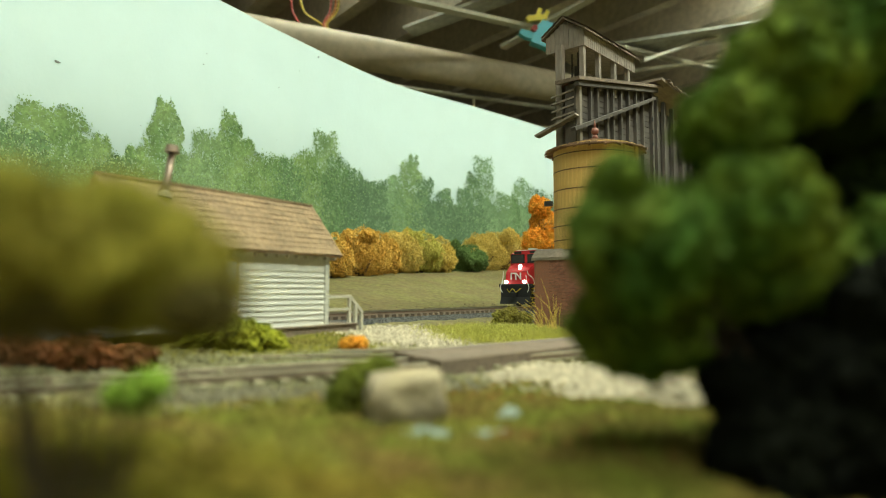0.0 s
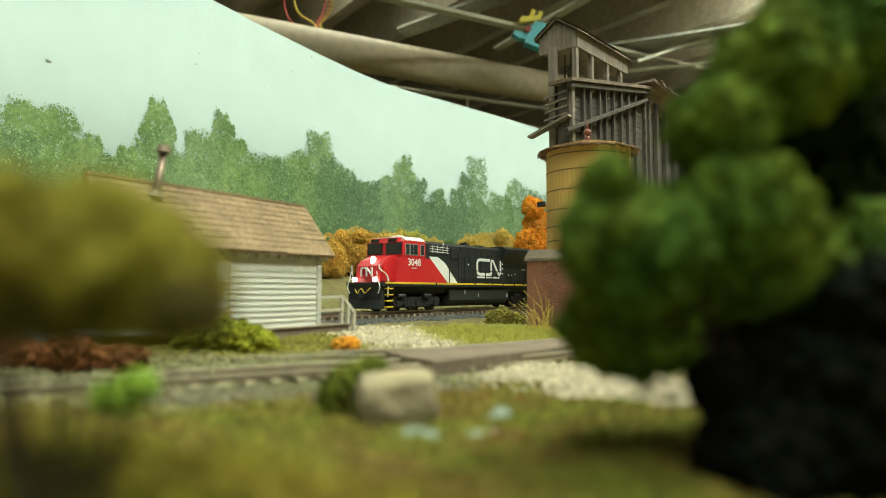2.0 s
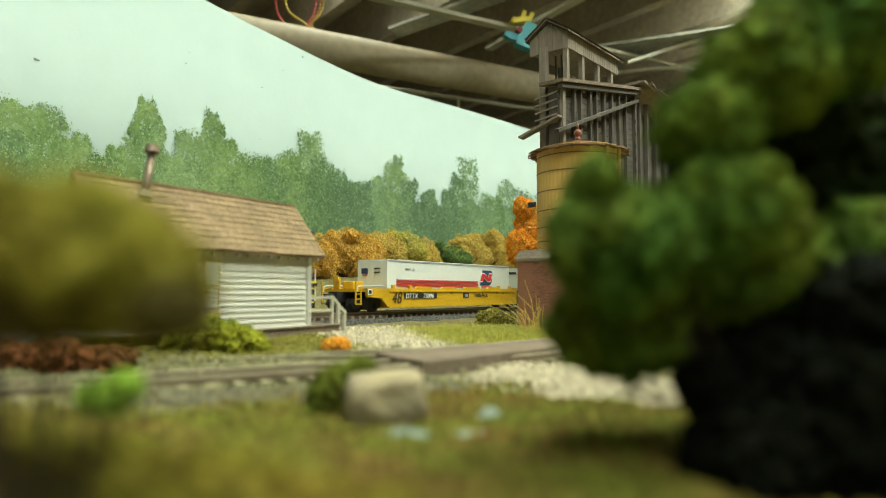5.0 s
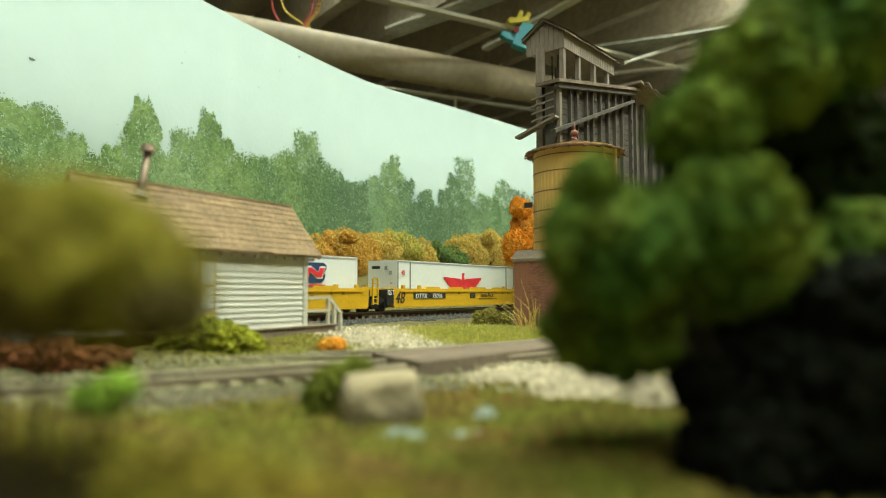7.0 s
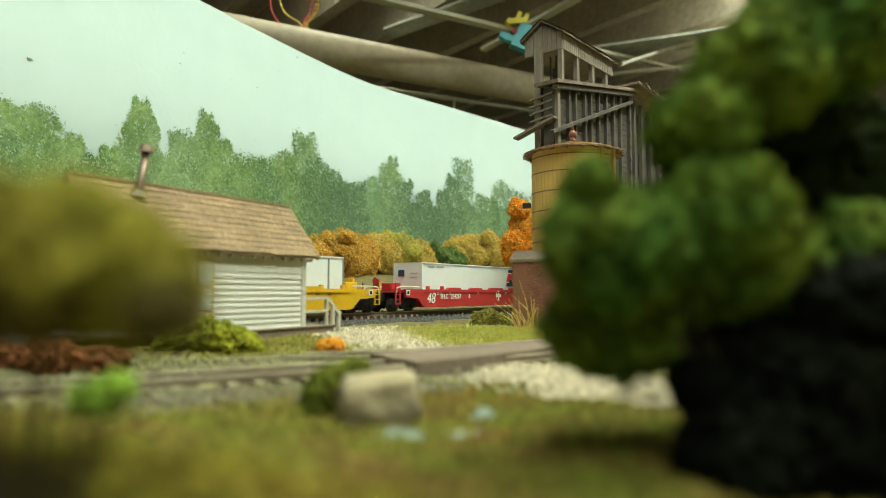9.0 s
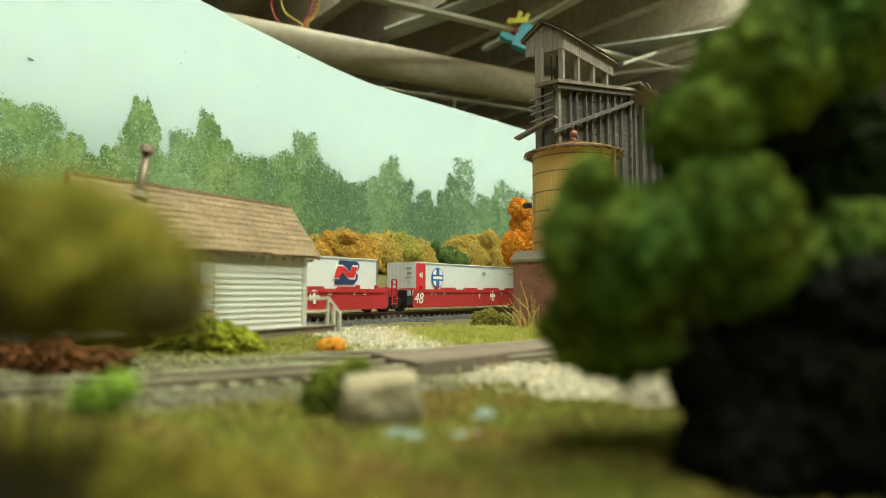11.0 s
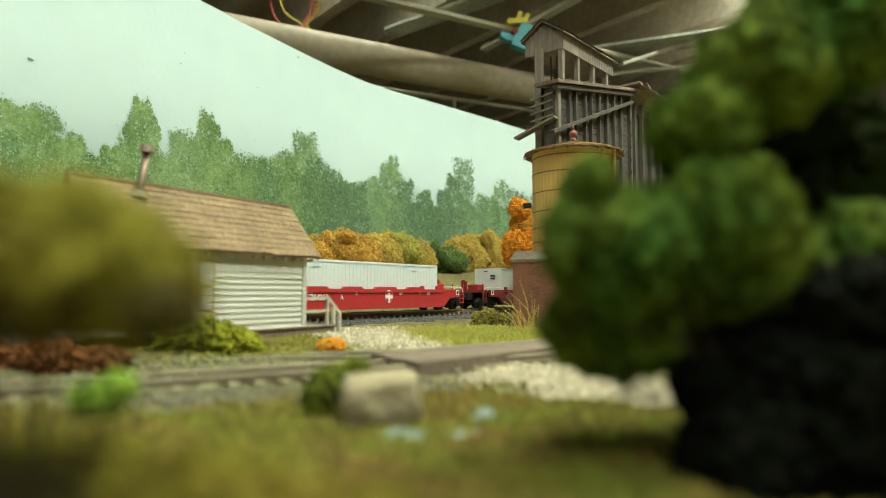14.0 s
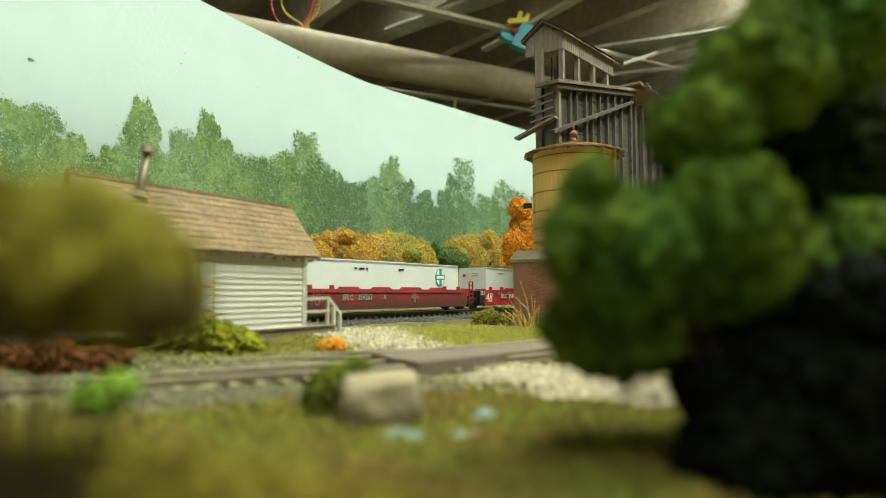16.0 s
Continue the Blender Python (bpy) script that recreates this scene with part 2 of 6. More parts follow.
def cloud(rng, blobs, per, inner=0.72):
    """Points in the shells of several ellipsoids: (x, y, z, rx, ry, rz)."""
    out = []
    for x, y, z, rx, ry, rz in blobs:
        d = rng.normal(size=(per, 3))
        d /= np.linalg.norm(d, axis=1, keepdims=True)
        d *= rng.uniform(inner, 1.02, (per, 1)) * (1 + 0.13 * np.sin(d[:, :1] * 9 + x * 700) * np.cos(d[:, 2:] * 8 + y * 500))
        out.append(np.array((x, y, z)) + d * np.array((rx, ry, rz)))
    return np.concatenate(out)


def spline(points, n):
    """A smooth line through the points."""
    p = [Vector(q) for q in points]
    p = [2 * p[0] - p[1]] + p + [2 * p[-1] - p[-2]]
    out = []
    for i in range(1, len(p) - 2):
        for k in range(n):
            t = k / n
            a, b, c, d = p[i - 1:i + 3]
            out.append(0.5 * (2 * b + (c - a) * t + (2 * a - 5 * b + 4 * c - d) * t * t + (3 * b - a - 3 * c + d) * t ** 3))
    return out + [p[-2]]


# ---- the ground and the setting ----
CX, CY = -0.0766, 0.4410                      # a point on the main line's centre
TURN = radians(35.86)
DX, DY = math.sin(TURN), math.cos(TURN)       # along the main line, away from the eye
NX, NY = -DY, DX                              # across it, away from the eye
MAIN = Matrix(((DX, NX, 0, CX), (DY, NY, 0, CY), (0, 0, 1, 0), (0, 0, 0, 1)))   # x along, y across, z up
RAIL_TOP = 0.0160


def smooth(t):
    t = min(1.0, max(0.0, t))
    return t * t * (3 - 2 * t)


def ground_z(x, y):
    s = (x - CX) * DX + (y - CY) * DY
    w = (x - CX) * NX + (y - CY) * NY
    if w < 0:
        z = 0.0025 + 0.0065 * smooth((w + 0.20) / 0.165)
    else:
        foot = min(0.085, max(0.030, 0.051 + 0.05 * (s - 0.34)))
        z = 0.009 + (foot - 0.009) * smooth((w - 0.035) / 0.30) ** 0.9
    z += 0.0011 * noise.noise((x * 38, y * 38, 0)) + 0.0007 * noise.noise((x * 130, y * 130, 3))
    if w > 0.05:
        z += 0.003 * noise.noise((x * 22, y * 22, 7)) * smooth((w - 0.05) / 0.1)
    return z


def grid_lines(lo, hi, near, fine, coarse):
    out, v = [lo], lo
    while v < hi:
        v += fine if near[0] < v < near[1] else coarse
        out.append(min(v, hi))
    return out


def make_ground():
    xs = grid_lines(-1.6, 1.9, (-0.35, 0.35), 0.0045, 0.03)
    ys = grid_lines(-1.3, 3.1, (0.04, 0.70), 0.0045, 0.02)
    verts = [(x, y, ground_z(x, y)) for y in ys for x in xs]
    n = len(xs)
    faces = [(j * n + i, j * n + i + 1, (j + 1) * n + i + 1, (j + 1) * n + i) for j in range(len(ys) - 1) for i in range(n - 1)]
    me = raw("ground", verts, faces, M_GRASS)
    for p in me.polygons:
        p.use_smooth = True
    return tagged(new("ground", me), "olive and brown flocked turf of the layout", "ground", kind="structure")


make_ground()

BOARD = spline([(-1.45, -0.85, 0), (-0.95, -0.16, 0), (-0.62, 0.24, 0), (-0.44, 0.52, 0), (-0.2994, 0.7893, 0), (-0.258, 0.8763, 0), (-0.130, 1.1061, 0),
                (0.0177, 1.2616, 0), (0.2211, 1.4827, 0), (0.62, 1.96, 0), (1.25, 2.78, 0)], 8)
BOARD_TOP = 0.39


def make_backdrop():
    bm = bmesh.new()
    rows = []
    for i, p in enumerate(BOARD):
        d = (BOARD[min(i + 1, len(BOARD) - 1)] - BOARD[max(i - 1, 0)]).normalized()
        back = Vector((-d.y, d.x, 0)) * 0.004
        rows.append([bm.verts.new((*q.xy, z)) for q in (p, p + back) for z in (-0.02, BOARD_TOP)])
    for a, b in zip(rows, rows[1:]):
        for i, j in ((0, 1), (1, 3), (3, 2), (2, 0)):
            bm.faces.new((a[i], b[i], b[j], a[j]))
    bmesh.ops.recalc_face_normals(bm, faces=bm.faces)
    ob = new("backdrop", mesh_of("backdrop", bm, M_SKY, True))
    return tagged(ob, "curved hardboard backdrop painted pale hazy sky", "backdrop", kind="structure")


BACKDROP = make_backdrop()
ARC = [0.0]
for a, b in zip(BOARD, BOARD[1:]):
    ARC.append(ARC[-1] + (b - a).length)


def on_board(u):
    for i in range(len(ARC) - 1):
        if ARC[i + 1] >= u:
            break
    d = (BOARD[i + 1] - BOARD[i]).normalized()
    return BOARD[i] + d * (u - ARC[i]), d


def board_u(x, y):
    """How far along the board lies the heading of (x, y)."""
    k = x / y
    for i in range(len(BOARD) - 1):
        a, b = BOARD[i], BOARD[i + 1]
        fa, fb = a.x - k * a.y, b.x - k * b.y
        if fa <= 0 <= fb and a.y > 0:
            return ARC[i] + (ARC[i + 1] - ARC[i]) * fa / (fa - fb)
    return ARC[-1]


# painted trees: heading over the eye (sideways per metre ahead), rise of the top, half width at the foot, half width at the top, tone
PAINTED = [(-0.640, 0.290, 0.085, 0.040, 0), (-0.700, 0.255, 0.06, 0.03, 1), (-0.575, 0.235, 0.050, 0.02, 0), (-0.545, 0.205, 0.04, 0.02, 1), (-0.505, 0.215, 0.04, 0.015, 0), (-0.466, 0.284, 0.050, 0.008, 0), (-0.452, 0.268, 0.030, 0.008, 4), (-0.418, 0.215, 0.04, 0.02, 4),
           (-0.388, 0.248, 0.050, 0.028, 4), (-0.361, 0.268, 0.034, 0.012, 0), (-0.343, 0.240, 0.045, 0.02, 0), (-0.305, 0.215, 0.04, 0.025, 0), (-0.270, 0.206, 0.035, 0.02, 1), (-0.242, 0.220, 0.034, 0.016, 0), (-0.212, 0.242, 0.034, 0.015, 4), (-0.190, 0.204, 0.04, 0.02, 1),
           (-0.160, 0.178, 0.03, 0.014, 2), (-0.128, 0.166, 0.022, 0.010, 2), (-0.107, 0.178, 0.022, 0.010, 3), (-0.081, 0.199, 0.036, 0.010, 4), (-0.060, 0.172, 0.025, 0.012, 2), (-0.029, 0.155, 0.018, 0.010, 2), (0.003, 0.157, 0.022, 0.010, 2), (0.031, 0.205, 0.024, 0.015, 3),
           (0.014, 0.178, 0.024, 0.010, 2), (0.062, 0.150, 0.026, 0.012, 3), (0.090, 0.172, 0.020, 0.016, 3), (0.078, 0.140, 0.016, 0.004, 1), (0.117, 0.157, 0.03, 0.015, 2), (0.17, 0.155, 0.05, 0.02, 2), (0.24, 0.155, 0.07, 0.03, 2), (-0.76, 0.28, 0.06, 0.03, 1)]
TONES = [mat("leaf_green_dabs", (0.100, 0.185, 0.055), 0.8, vary=0.2, scale=24, island=0.25, second=(0.205, 0.305, 0.105)),
         mat("deep_green_dabs", (0.085, 0.165, 0.062), 0.8, vary=0.2, scale=22, island=0.3, second=(0.12, 0.21, 0.085)),
         mat("blue_green_dabs", (0.110, 0.192, 0.092), 0.8, vary=0.2, scale=30, island=0.22, second=(0.082, 0.148, 0.075)),
         mat("hazy_green_dabs", (0.205, 0.325, 0.16), 0.8, vary=0.2, scale=30, island=0.22, second=(0.135, 0.225, 0.105)),
         mat("moss_green_dabs", (0.215, 0.32, 0.135), 0.8, vary=0.2, scale=26, island=0.25, second=(0.115, 0.20, 0.072))]
LIGHT_DABS = mat("pale_green_dabs", (0.26, 0.37, 0.15), 0.8, vary=0.2, scale=30, island=0.25, second=(0.21, 0.32, 0.12))
EDGE_DABS = mat("thinned_green_dabs", (0.275, 0.385, 0.245), 0.8, vary=0.15, scale=30, island=0.2, second=(0.22, 0.325, 0.18))
M_HAZE = mat("hazy_underpaint", (0.135, 0.225, 0.115), 0.8, vary=0.25, scale=14, second=(0.10, 0.175, 0.085))


def make_painted_trees():
    rng = np.random.default_rng(5)
    lay = 0
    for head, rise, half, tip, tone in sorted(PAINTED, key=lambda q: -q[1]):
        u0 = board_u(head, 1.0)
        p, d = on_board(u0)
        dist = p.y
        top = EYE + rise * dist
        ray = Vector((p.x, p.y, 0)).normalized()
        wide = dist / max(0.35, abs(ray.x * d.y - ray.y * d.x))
        lay += 1
        # crown lobes: a rounded head and boughs that widen downwards
        lobes = [(0.0, top - tip * dist * 0.8, tip * wide * 0.8, tip * dist * 0.8)]
        z = top - tip * dist * 0.9
        while z > 0.08:
            f = (top - z) / (top - 0.06)
            reach = wide * (tip + (half - tip) * min(1.0, 1.7 * f) ** 0.8)
            for side in (-1, 0, 1):
                lobes.append((side * reach * rng.uniform(0.35, 0.70), z + rng.uniform(-0.008, 0.008), reach * rng.uniform(0.30, 0.55), min(0.020, 0.004 + dist * half * rng.uniform(0.2, 0.45))))
            z -= 0.013
        n = int(4600 * min(2.7, max(0.6, half / 0.036)))
        body, light, edge = ([], []), ([], []), ([], [])
        for k0 in rng.integers(0, len(lobes), n):
            lu, lz, ru, rz = lobes[k0]
            a = rng.uniform(0, 6.2832)
            q0 = rng.uniform() ** 0.5 if rng.uniform() < 0.84 else rng.uniform(0.92, 1.22)
            u = u0 + lu + ru * q0 * math.cos(a)
            z = lz + rz * q0 * math.sin(a)
            q, dd = on_board(u)
            pale = math.sin(a) > 0.15 and q0 > 0.55 and z > 0.45 * top and rng.uniform() < 0.13
            out = Vector((dd.y, -dd.x, 0)) * (0.0006 + 0.00004 * lay + 0.0004 * rng.uniform() + (0.0003 if pale else 0))
            r = rng.uniform(0.0008, 0.0027) * (0.55 if q0 > 0.85 or pale else 1.0)
            verts, faces = edge if q0 > 0.97 else light if pale else body
            k = len(verts)
            a0 = rng.uniform(0, 6.28)
            for i in range(5):
                a = a0 + i * 1.2566
                rr = r * rng.uniform(0.4, 1.15)
                verts.append(q + out + dd * (rr * math.cos(a)) + Vector((0, 0, z + rr * 1.1 * math.sin(a))))
            faces.append((k, k + 1, k + 2, k + 3, k + 4))
        ob = new("painted_tree", raw("painted_tree", *body, TONES[tone]))
        ob.parent = BACKDROP
        tagged(ob, "stippled green tree painted on the sky board", kind="stuff")
        ob = new("painted_fringe", raw("painted_fringe", *edge, EDGE_DABS))
        ob.parent = BACKDROP
        tagged(ob, "thin hazy green dabs round a painted crown", kind="stuff")
        ob = new("painted_highlights", raw("painted_highlights", *light, LIGHT_DABS))
        ob.parent = BACKDROP
        tagged(ob, "pale green dabs on a painted crown", kind="stuff")
    # the low hazy wood behind and between them
    verts, faces = [], []
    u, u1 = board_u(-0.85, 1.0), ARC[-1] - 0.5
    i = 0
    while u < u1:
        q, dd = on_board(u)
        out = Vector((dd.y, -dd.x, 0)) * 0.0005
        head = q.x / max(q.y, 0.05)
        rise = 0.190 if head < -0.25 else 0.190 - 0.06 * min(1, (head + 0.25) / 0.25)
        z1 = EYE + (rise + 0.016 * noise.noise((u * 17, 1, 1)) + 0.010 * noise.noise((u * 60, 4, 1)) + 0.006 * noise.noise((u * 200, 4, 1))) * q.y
        verts += [q + out + Vector((0, 0, 0.0)), q + out + Vector((0, 0, z1))]
        if i:
            faces.append((2 * i - 2, 2 * i, 2 * i + 1, 2 * i - 1))
        i += 1
        u += 0.002
    ob = new("painted_wood", raw("painted_wood", verts, faces, M_HAZE))
    ob.parent = BACKDROP
    tagged(ob, "hazy green wood painted low on the sky board", kind="stuff")


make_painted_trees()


def make_specks():
    rng = random.Random(12)
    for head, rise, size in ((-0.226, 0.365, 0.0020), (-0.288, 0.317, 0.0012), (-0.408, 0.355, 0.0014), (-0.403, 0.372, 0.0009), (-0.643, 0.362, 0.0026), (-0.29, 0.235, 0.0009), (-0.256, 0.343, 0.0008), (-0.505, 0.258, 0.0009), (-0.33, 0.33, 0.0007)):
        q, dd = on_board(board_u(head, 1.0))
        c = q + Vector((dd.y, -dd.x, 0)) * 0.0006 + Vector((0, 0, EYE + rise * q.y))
        bm = bmesh.new()
        bm.faces.new([bm.verts.new(c + dd * (size * 1.6 * rng.uniform(0.5, 1) * math.cos(k)) + Vector((0, 0, size * rng.uniform(0.3, 0.8) * math.sin(k)))) for k in (0, 1.1, 2.3, 3.3, 4.2, 5.3)])
        part("paint_chip", bm, M_GREYLINE, BACKDROP, "small dark chip in the paint")


make_specks()


def make_room():
    tagged(new("floor", mesh_of("floor", boxm(-4, 5, -4, 7, -1.15, -1.05), M_FLOOR)), "grey painted basement floor", "floor", kind="structure")
    tagged(new("ceiling", mesh_of("ceiling", boxm(-4, 5, -4, 7, 1.42, 1.5), M_CEIL)), "dark unfinished basement ceiling", "ceiling", kind="structure")
    for name, q in (("wall_north", (-4, 5, 7, 7.1)), ("wall_south", (-4, 5, -4.1, -4)), ("wall_west", (-4.1, -4, -4, 7)), ("wall_east", (5, 5.1, -4, 7))):
        tagged(new(name, mesh_of(name, boxm(*q, -1.05, 1.42), M_WALL)), "dull beige basement wall", "wall", kind="structure")
    bench = thing("layout_bench", "dark green plywood bench under the layout", "table", kind="structure")
    part("bench_top", boxm(-1.6, 1.9, -1.3, 3.1, -0.08, -0.02), M_TABLE, bench)
    for x in (-1.4, 0.1, 1.7):
        for y in (-1.1, 0.9, 2.9):
            part("leg", boxm(x - 0.04, x + 0.04, y - 0.04, y + 0.04, -1.05, -0.08), M_TABLE, bench)


make_room()


def make_ceiling_things():
    for i, k in enumerate(np.arange(-1.2, 4.6, 0.42)):
        j = new("ceiling_joist", mesh_of("ceiling_joist", boxm(-0.025, 0.025, -4.6, 4.6, 1.18, 1.42), M_JOIST))
        j.matrix_basis = pose(k - 0.6, 2.2, 0, 0, 0, 38)
        tagged(j, "dusty dark wooden ceiling joist", "joist", "ceiling joists", "structure")
    d = thing("drain_pipe", "dusty tan round duct pipe under the ceiling", "pipe")
    a, b = Vector((-1.36, 1.581, 0.825)), Vector((1.9, 3.374, 0.826))
    part("pipe", cyl(bmesh.new(), a, b, 0.058, seg=40), M_PIPE, d, smooth=True)
    for t in (0.02, 0.98):
        c = a.lerp(b, t)
        e = (b - a).normalized() * 0.012
        part("collar", cyl(bmesh.new(), c - e, c + e, 0.061, seg=32), M_PIPE, d, smooth=True)
    c = thing("conduit", "thin grey conduit hung below the duct", "conduit")
    part("tube", cyl(bmesh.new(), (-0.75, 2.0, 0.745), (0.9, 3.3, 0.892), 0.008), M_STRIP, c, smooth=True)
    part("hanger", cyl(bmesh.new(), (0.045, 2.62, 0.69), (0.045, 2.62, 0.81), 0.007), M_STRIP, c)
    for q in (((0.1, 2.75, 0.72), (0.6, 3.05, 0.76), 0.03), ((0.15, 2.9, 0.66), (0.8, 3.4, 0.72), 0.018)):
        p = thing("low_pipe", "grey pipe low under the ceiling", "pipe", group="low pipes")
        part("pipe", cyl(bmesh.new(), *q, seg=20), M_PIPE, p, smooth=True)
        part("hanger", cyl(bmesh.new(), q[1], (q[1][0], q[1][1], 1.42), 0.004, seg=6), M_STRIP, p)
    for a, b, w in (((-0.45, 1.55, 0.81), (1.65, 3.5, 1.15), 0.032), ((0.62, 2.0, 1.06), (0.16, 2.52, 0.98), 0.034),
                    ((0.72, 2.6, 0.95), (1.55, 2.9, 1.30), 0.03), ((0.62, 2.65, 0.92), (1.5, 3.1, 1.15), 0.022)):
        p = thing("ceiling_strip", "grey metal grid strip under the ceiling", "strip", group="ceiling strips")
        part("web", bar(bmesh.new(), a, b, w, 0.012), M_STRIP, p)
    for a, b, w in (((0.55, 2.65, 1.0), (1.35, 2.75, 1.15), 0.20), ((-0.2, 2.4, 1.0), (0.5, 2.1, 1.12), 0.09)):
        p = thing("ceiling_panel", "dull frosted panel under the ceiling", "panel", group="ceiling panels")
        part("sheet", bar(bmesh.new(), a, b, w, 0.01), M_PANEL, p)
    k = thing("spring_clamp", "blue plastic clamp with yellow handles on a strip", "clamp")
    m = pose(0.266, 2.12, 0.868, 0, 8, 8)
    jaw = bmesh.new()
    prism(jaw, [(-0.040, -0.034), (0.022, -0.046), (0.044, -0.030), (0.034, 0.040), (-0.012, 0.046), (-0.032, 0.014)], -0.018, 0.018)
    jaw.transform(m)
    part("jaw", jaw, M_CLAMP, k)
    low = bmesh.new()
    prism(low, [(-0.082, -0.010), (-0.078, 0.004), (-0.036, 0.002), (-0.030, -0.022), (-0.060, -0.020)], -0.013, 0.013)
    low.transform(m)
    part("lower_jaw", low, M_CLAMP, k)
    part("knob", cyl(bmesh.new(), m @ Vector((-0.036, -0.028, 0.010)), m @ Vector((-0.036, 0.0, 0.010)), 0.010), M_WIRES[0], k)
    h = bmesh.new()
    bar(h, m @ Vector((-0.060, 0, 0.044)), m @ Vector((0.004, 0, 0.064)), 0.018)
    bar(h, m @ Vector((-0.030, 0, 0.050)), m @ Vector((-0.022, 0, 0.086)), 0.015)
    bar(h, m @ Vector((-0.004, 0, 0.056)), m @ Vector((0.004, 0, 0.084)), 0.015)
    bar(h, m @ Vector((-0.060, 0, 0.040)), m @ Vector((-0.050, 0, 0.056)), 0.015)
    bar(h, m @ Vector((-0.012, 0, 0.040)), m @ Vector((-0.014, 0, 0.060)), 0.010)
    part("handle", h, M_CLAMPY, k)
    for xt, xb, mt in ((-0.571, -0.542, 0), (-0.535, -0.472, 1), (-0.425, -0.456, 2), (-0.415, -0.448, 1), (-0.44, -0.462, 0)):
        pts = [(xt - (xb - xt) * 1.5, 2.14, 1.42), (xt - (xb - xt) * 0.2, 2.12, 1.10), (xt, 2.13, 0.975), (xb, 2.12, 0.918), (xb + 0.012, 2.11, 0.888)]
        line = spline(pts, 6)
        bm = bmesh.new()
        for p, q in zip(line, line[1:]):
            cyl(bm, p, q, 0.0035, seg=6)
        ob = new("hanging_wire", mesh_of("hanging_wire", bm, M_WIRES[mt], True))
        tagged(ob, ("red", "yellow", "orange")[mt] + " loop of wire hanging from the ceiling", "wire", "hanging wires")
    for lx, ly, lz, _ in LAMPS:
        f = thing("tube_lamp", "lit fluorescent tube lamp under the ceiling", "lamp", pose(lx, ly, lz, 0, 0, 54), "tube lamps")
        part("housing", boxm(-0.62, 0.62, -0.09, 0.09, 0.012, 0.05, 0.006), M_STRIP, f)
        part("tube", cyl(bmesh.new(), (-0.59, 0, 0.002), (0.59, 0, 0.002), 0.008), M_TUBE, f, "lit white tube", True)
        for x in (-0.5, 0.5):
            part("chain", cyl(bmesh.new(), (x, 0, 0.05), (x, 0, 1.42 - lz), 0.003, seg=6), M_RAIL, f)


make_ceiling_things()


# ---- tracks ----
def make_main_track():
    t = thing("main_track", "dark tied main line on a grey ballast shoulder", "track", MAIN, kind="structure")
    x0, x1 = -1.55, 2.35
    b = prism(bmesh.new(), [(-0.031, 0.004), (-0.029, 0.0085), (-0.0180, 0.0116), (0.0180, 0.0116), (0.029, 0.0085), (0.031, 0.004)], x0, x1)
    b.transform(Matrix(((0, 1, 0, 0), (1, 0, 0, 0), (0, 0, 1, 0), (0, 0, 0, 1))))
    bmesh.ops.recalc_face_normals(b, faces=b.faces)
    part("ballast_bed", b, M_BALLAST, t)
    rng = np.random.default_rng(3)
    n = 26000
    s, w = rng.uniform(-0.25, 0.75, n), rng.uniform(-0.031, 0.023, n)
    zz = np.where(w < -0.0180, 0.0116 - (-0.0180 - w) / 0.011 * 0.0031, 0.0116)
    keep = np.abs(w) > 0.0158
    keep |= rng.uniform(size=n) < 0.12
    c = np.stack([s, w, zz + rng.uniform(-0.0003, 0.0003, n)], 1)[keep]
    g = new("ballast_grain", lumps("ballast_grain", c, rng.uniform(0.0004, 0.0008, len(c)), mat("ballast_chip", (0.088, 0.086, 0.077), 0.95, vary=0.2, scale=300, island=0.55), rng, simple=True))
    g.parent = t
    tagged(g, kind="stuff")
    tie = raw("tie", *tie_mesh(), M_TIE)
    rest = bmesh.new()
    s, count = x0 + 0.01, 0
    while s < x1:
        if -0.16 < s < 0.95:
            ob = new("tie", tie)
            ob.parent = t
            ob.matrix_basis = pose(s, 0, 0.0131, 0, 0, rng.uniform(-0.8, 0.8))
        else:
            box(rest, s - 0.0013, s + 0.0013, -0.0148, 0.0148, 0.0112, 0.0137)
        s += 0.0068
    tagged(part("far_ties", rest, M_TIE, t), kind="stuff")
    for y in (-0.0083, 0.0083):
        r = bmesh.new()
        box(r, x0, x1, y - 0.0011, y + 0.0011, 0.0137, 0.0141)
        box(r, x0, x1, y - 0.0003, y + 0.0003, 0.0141, 0.0154)
        r = part("rail", r, M_RAIL, t)
        part("rail_head", boxm(x0, x1, y - 0.0005, y + 0.0005, 0.0154, 0.0160), M_RAILTOP, r)


def tie_mesh(h=0.0016, half=0.0148, w=0.0013):
    b = boxm(-w, w, -half, half, -h, h * 0.4)
    vs = [v.co[:] for v in b.verts]
    fs = [[v.index for v in f.verts] for f in b.faces]
    b.free()
    return vs, fs


make_main_track()


